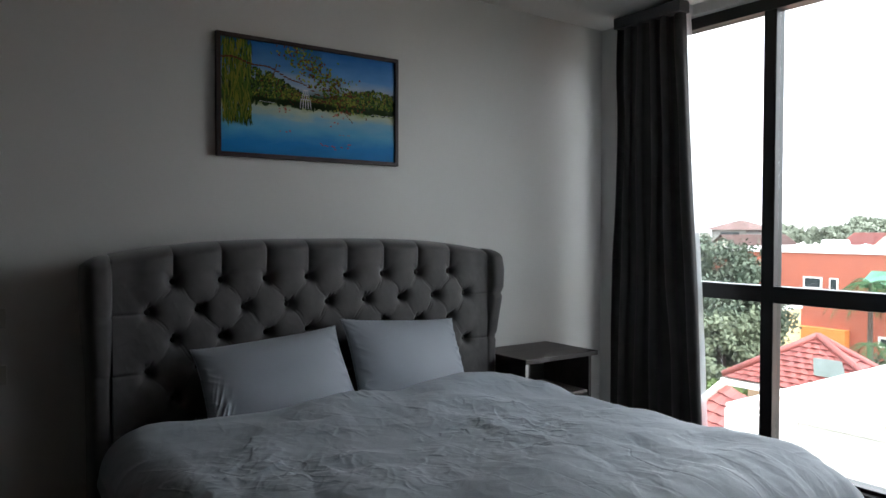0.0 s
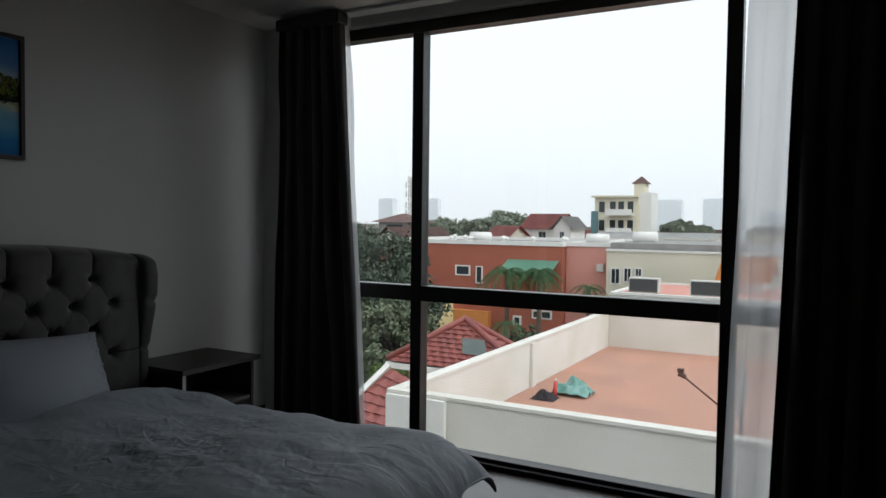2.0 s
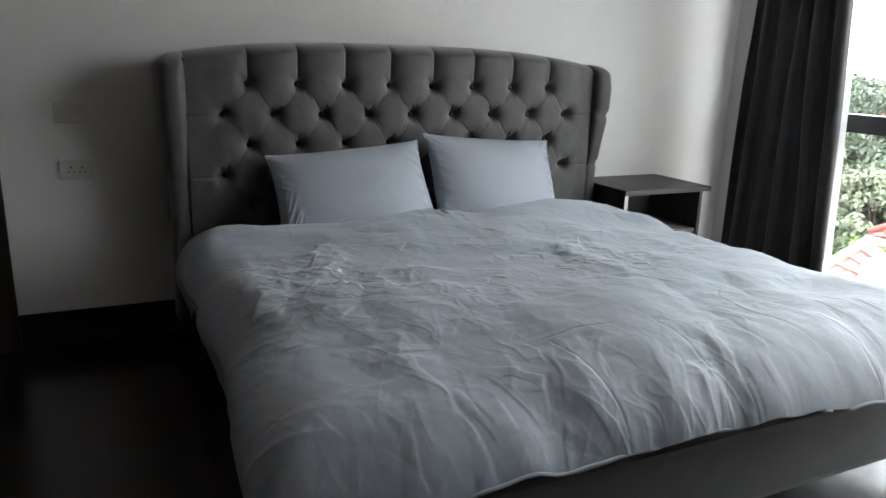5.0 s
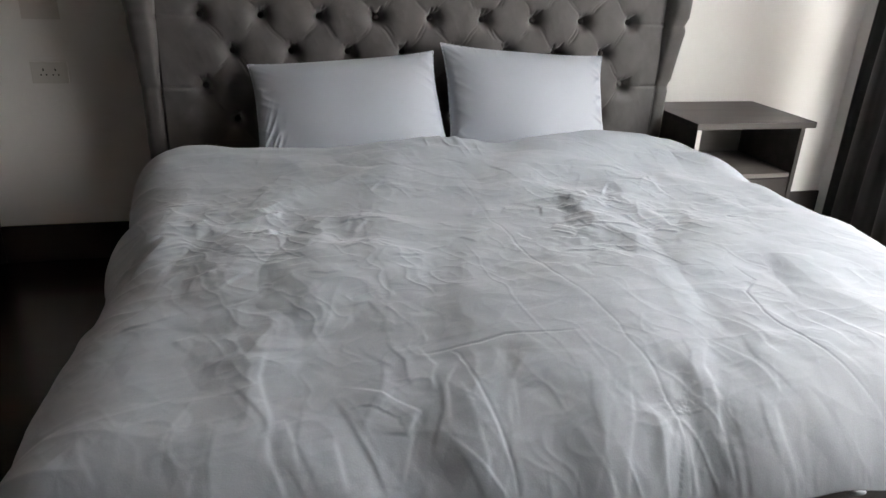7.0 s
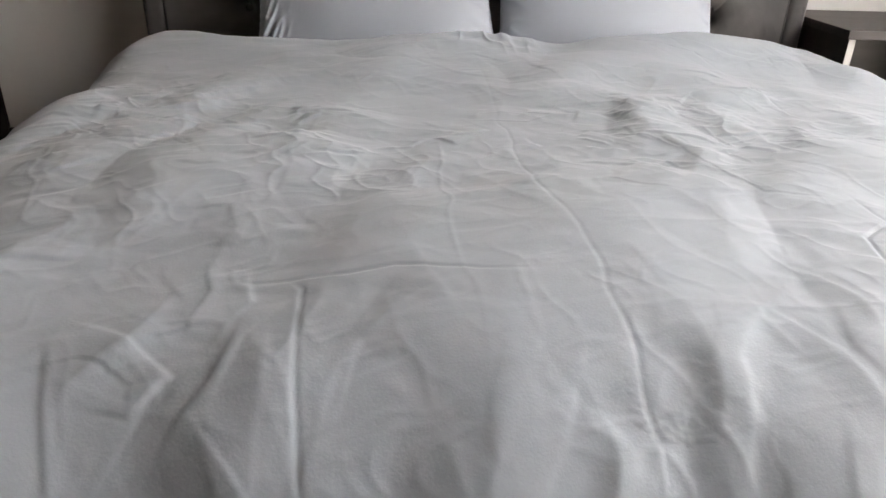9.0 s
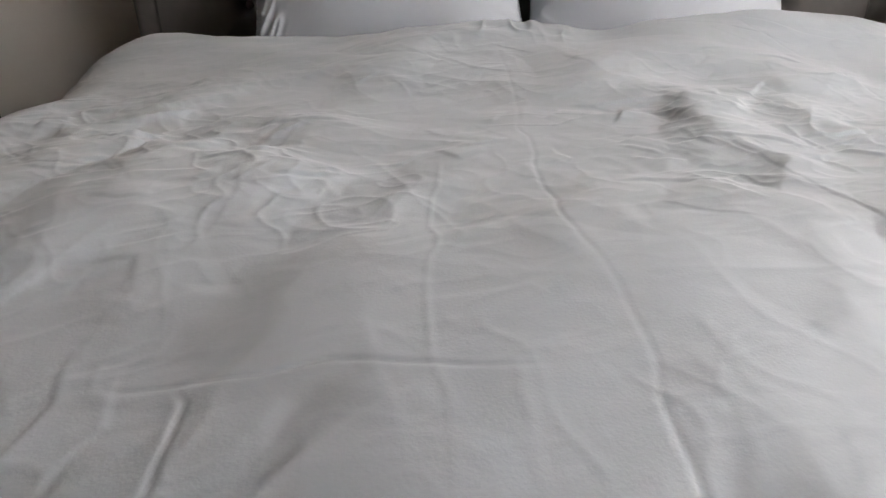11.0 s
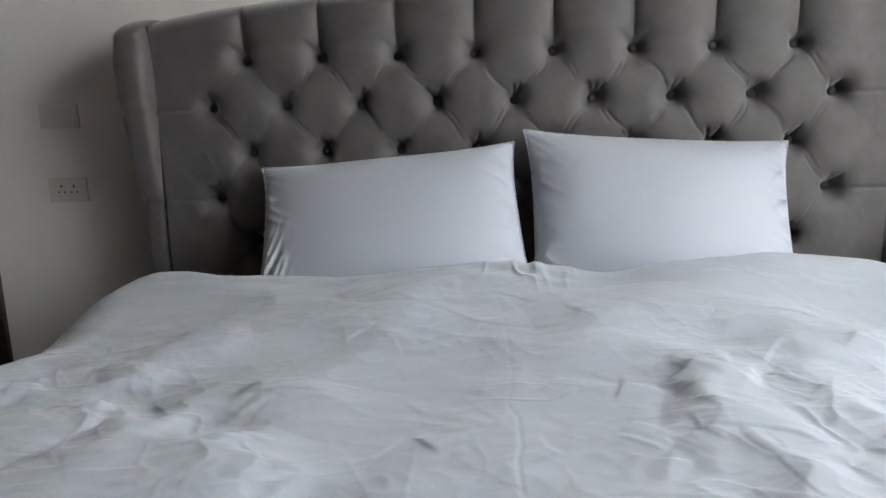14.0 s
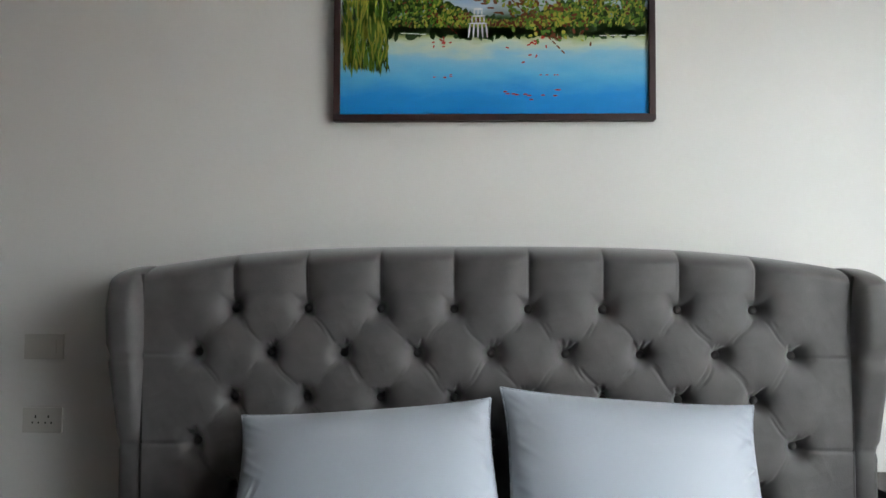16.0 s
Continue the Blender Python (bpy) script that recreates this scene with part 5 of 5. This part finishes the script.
tiled_slope(bm, (HX1, HY0, HE), (HX1, HY1, HE), (APX[0] + 0.1, APX[1] + e1, HR), (APX[0] + 0.1, APX[1] - e1, HR), 10)
tiled_slope(bm, (HX0, HY0, HE), (HX1, HY0, HE), (APX[0] + e1, APX[1], HR), (APX[0] - e1, APX[1], HR), 10)
tiled_slope(bm, (HX1, HY1, HE), (HX0, HY1, HE), (APX[0] - e1, APX[1], HR), (APX[0] + e1, APX[1], HR), 10)
me_r = part("roof", bm, M_TILE, nh, "red clay tiles in courses", kind="stuff")
bm = bmesh.new()
for c in ((HX0, HY0), (HX0, HY1), (HX1, HY0), (HX1, HY1)):
    cyl(bm, (*c, HE + 0.08), (*APX, HR + 0.1), 0.09, seg=8)
part("ridge", bm, M_TILE, nh, smooth=True)
# skylight on the slope that faces the room
nrm = Vector((-(HR - HE), 0, APX[0] - HX0)).normalized()
def on_slope(y, t):
    return Vector((HX0 + (APX[0] - HX0) * t, y, HE + (HR - HE) * t)) + nrm * 0.1
bm = bmesh.new()
q = [bm.verts.new(on_slope(y, t)) for y, t in ((6.15, 0.3), (5.3, 0.3), (5.55, 0.62), (6.3, 0.62))]
bm.faces.new(q)
bmesh.ops.solidify(bm, geom=bm.faces[:], thickness=0.06)
sk = part("skylight", bm, M_SKYLIGHT, nh, "pale glass roof light")
boxpart("window", (HX0 + 0.43, HX0 + 0.497, 7.2, 8.2, -4.0, -3.2), M_DARKWIN, nh)

lh = thing("lower_roof_house", (14.5, 7.0, -8.5), "lower red-tiled roof with a white verge beside the peach house", "house")
boxpart("wall", (13.3, 16.4, 5.5, 7.3, -8.5, -3.9), M_PEACH, lh)
bm = bmesh.new()
tiled_slope(bm, (13.0, 7.9, -3.75), (13.0, 5.6, -3.75), (14.4, 5.8, -2.55), (14.4, 6.75, -2.2), 8)
part("roof", bm, M_TILE, lh, "red clay tiles in courses", kind="stuff")
bm = bmesh.new()
cyl(bm, (13.0, 7.95, -3.7), (14.4, 6.8, -2.1), 0.1, seg=4)
part("verge", bm, M_WHITE, lh, "white verge board")


# ---- trees ----
def crown_mesh(rng, centre, radii, clumps, per, size, squash=0.75):
    """Leaves in clumps round the limbs' ends."""
    cs = rng.normal(size=(clumps, 3))
    cs /= np.linalg.norm(cs, axis=1, keepdims=True)
    cs *= rng.uniform(0.35, 1.0, (clumps, 1)) ** 0.6
    cs = cs * np.array(radii) + np.array(centre)
    cr = rng.uniform(0.16, 0.34, clumps) * min(radii)
    c = np.repeat(cs, per, axis=0)
    r = np.repeat(cr, per)[:, None]
    d = rng.normal(size=(clumps * per, 3))
    d /= np.linalg.norm(d, axis=1, keepdims=True)
    p = c + d * r * rng.uniform(0.15, 1.05, (len(c), 1)) * np.array((1, 1, squash))
    n = d + 0.6 * rng.normal(size=d.shape)
    n /= np.linalg.norm(n, axis=1, keepdims=True)
    a = np.cross(n, rng.normal(size=d.shape))
    a /= np.linalg.norm(a, axis=1, keepdims=True)
    b = np.cross(n, a)
    s = size * rng.uniform(0.6, 1.3, (len(c), 1))
    v = np.stack([p - a * s, p - b * s * 0.5, p + a * s, p + b * s * 0.5], axis=1).reshape(-1, 3)
    f = np.arange(len(v)).reshape(-1, 4)
    return v, f, cs


def tree(x, y, z, top, radii, material, seed, name="tree", label="leafy green tree", clumps=110, per=230, size=0.11):
    rng = np.random.RandomState(seed)
    t = thing(name, (x, y, z), label, "tree")
    cz = top - radii[2]
    bm = bmesh.new()
    cyl(bm, (x, y, z), (x + 0.1, y, cz - 0.3 * radii[2]), 0.22, 0.14, 8)
    v, f, cs = crown_mesh(rng, (x, y, cz), radii, clumps, per, size)
    for k in cs[:14]:
        cyl(bm, (x + 0.1, y, cz - 0.35 * radii[2]), tuple(k), 0.09, 0.03, 6)
    part("trunk", bm, M_BARK, t, smooth=True)
    me = bpy.data.meshes.new("crown")
    me.from_pydata(v.tolist(), [], f.tolist())
    me.materials.append(material)
    ob = new("crown", me)
    attach(ob, t)
    tagged(ob, kind="stuff")
    return t


tree(24, 13.5, -8.5, 1.2, (2.6, 2.6, 2.6), M_LEAFD, 1, label="dense dark green tree beside the terracotta block")
tree(21, 11.0, -8.5, -1.0, (2.2, 2.0, 2.4), M_LEAF, 2, label="broad green tree in front of the peach house", clumps=130)
tree(22, 15.5, -8.5, 0.0, (2.8, 2.8, 2.8), M_LEAF, 3, label="broad green tree with pale blossom near the window", clumps=130)
tree(19, 10.4, -8.5, -3.2, (1.7, 1.8, 1.8), M_LEAFL, 4, label="low light green tree below the others")
tree(36, 24.5, -8.5, 2.0, (3.2, 3.0, 2.8), M_LEAFD, 5, label="tall dark green tree behind the trees")
tree(27, 18.5, -8.5, 0.8, (3.2, 3.2, 3.0), M_LEAFD, 6, label="tall dark green tree at the edge of the view", clumps=130)
tree(17, 12.5, -8.5, -2.6, (2.2, 2.2, 2.2), M_LEAF, 7, label="green tree low beside the tiled roof")
# skyline trees, their haze painted in through the greyed leaf colour
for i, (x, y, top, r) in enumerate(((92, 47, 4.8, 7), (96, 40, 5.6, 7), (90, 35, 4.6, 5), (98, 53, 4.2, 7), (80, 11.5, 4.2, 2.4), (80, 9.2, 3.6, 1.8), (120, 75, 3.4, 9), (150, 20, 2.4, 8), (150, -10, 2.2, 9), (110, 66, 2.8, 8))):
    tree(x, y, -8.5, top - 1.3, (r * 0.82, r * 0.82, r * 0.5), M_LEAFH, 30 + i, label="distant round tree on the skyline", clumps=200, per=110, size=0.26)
tree(37, 12.3, -8.5, -3.9, (1.4, 1.6, 1.2), M_LEAF, 50, "bush", "green shrub against the terracotta wall", 40, 60, 0.12)


def palm(x, y, z, top, n, length, seed, label):
    rng = random.Random(seed)
    t = thing("palm_tree", (x, y, z), label, "palm tree", "palms")
    bm = bmesh.new()
    cyl(bm, (x, y, z), (x, y, top), 0.16, 0.11, 8)
    part("trunk", bm, M_BARK, t, smooth=True)
    vs, fs = [], []
    for i in range(n):
        a = i * 2 * math.pi / n + rng.uniform(-0.2, 0.2)
        L, up = length * rng.uniform(0.8, 1.1), rng.uniform(0.3, 1.1)
        pts = []
        for k in range(41):
            s = k / 40
            pts.append(Vector((x + math.cos(a) * L * s, y + math.sin(a) * L * s, top + up * L * s * 0.7 - 1.15 * L * s * s)))
        side = Vector((-math.sin(a), math.cos(a), 0))
        for k in range(1, 41):
            w_ = 0.36 * length * math.sin(math.pi * min(1, k / 40 * 0.85 + 0.1)) * 0.6 * rng.uniform(0.7, 1.15)
            for sg in (-1, 1):
                p = pts[k]
                q0, q1 = p + (pts[k] - pts[k - 1]) * 0.75, p
                tip = p + side * sg * w_ + (pts[k] - pts[k - 1]) * 3.6 + Vector((0, 0, -rng.uniform(0.3, 0.9) * w_))
                b = len(vs)
                vs += [tuple(q0), tuple(q1), tuple(tip)]
                fs.append((b, b + 1, b + 2))
    me = bpy.data.meshes.new("fronds")
    me.from_pydata(vs, [], fs)
    me.materials.append(M_PALM)
    ob = new("fronds", me)
    attach(ob, t)
    tagged(ob, kind="stuff")


palm(34, 10.1, -8.5, -0.55, 22, 1.5, 1, "green palm in front of the green awning")
palm(34.5, 12.2, -8.5, -0.6, 14, 1.9, 2, "small palm beside the terracotta wall")
palm(34, 7.4, -8.5, -1.3, 11, 1.2, 3, "small palm at the corner of the cream block")
palm(27, 8.9, -8.5, -2.5, 12, 1.0, 4, "green palm behind the tiled roof")
palm(85, 12.2, -8.5, 2.6, 13, 2.4, 5, "distant palm beside the beige tower house")


# ---- the lie of the land: each building by its distance ----
def drop(ob, x, y):
    ob.location.z += -0.0095 * x - 0.011 * y
    ob.location.y += -0.01 - 0.006 * y


for ob in list(scene.objects):
    if ob.parent is None and ob.type == "EMPTY" and ob.location.x > 12.4:
        if ob.name.startswith(("roof_vent", "water_tank")):
            drop(ob, 47, 17.7 if ob.location.y > 8.2 else 0)
        elif ob.name.startswith("air_conditioner"):
            drop(ob, 32.7, -2)
        else:
            drop(ob, ob.location.x, ob.location.y)
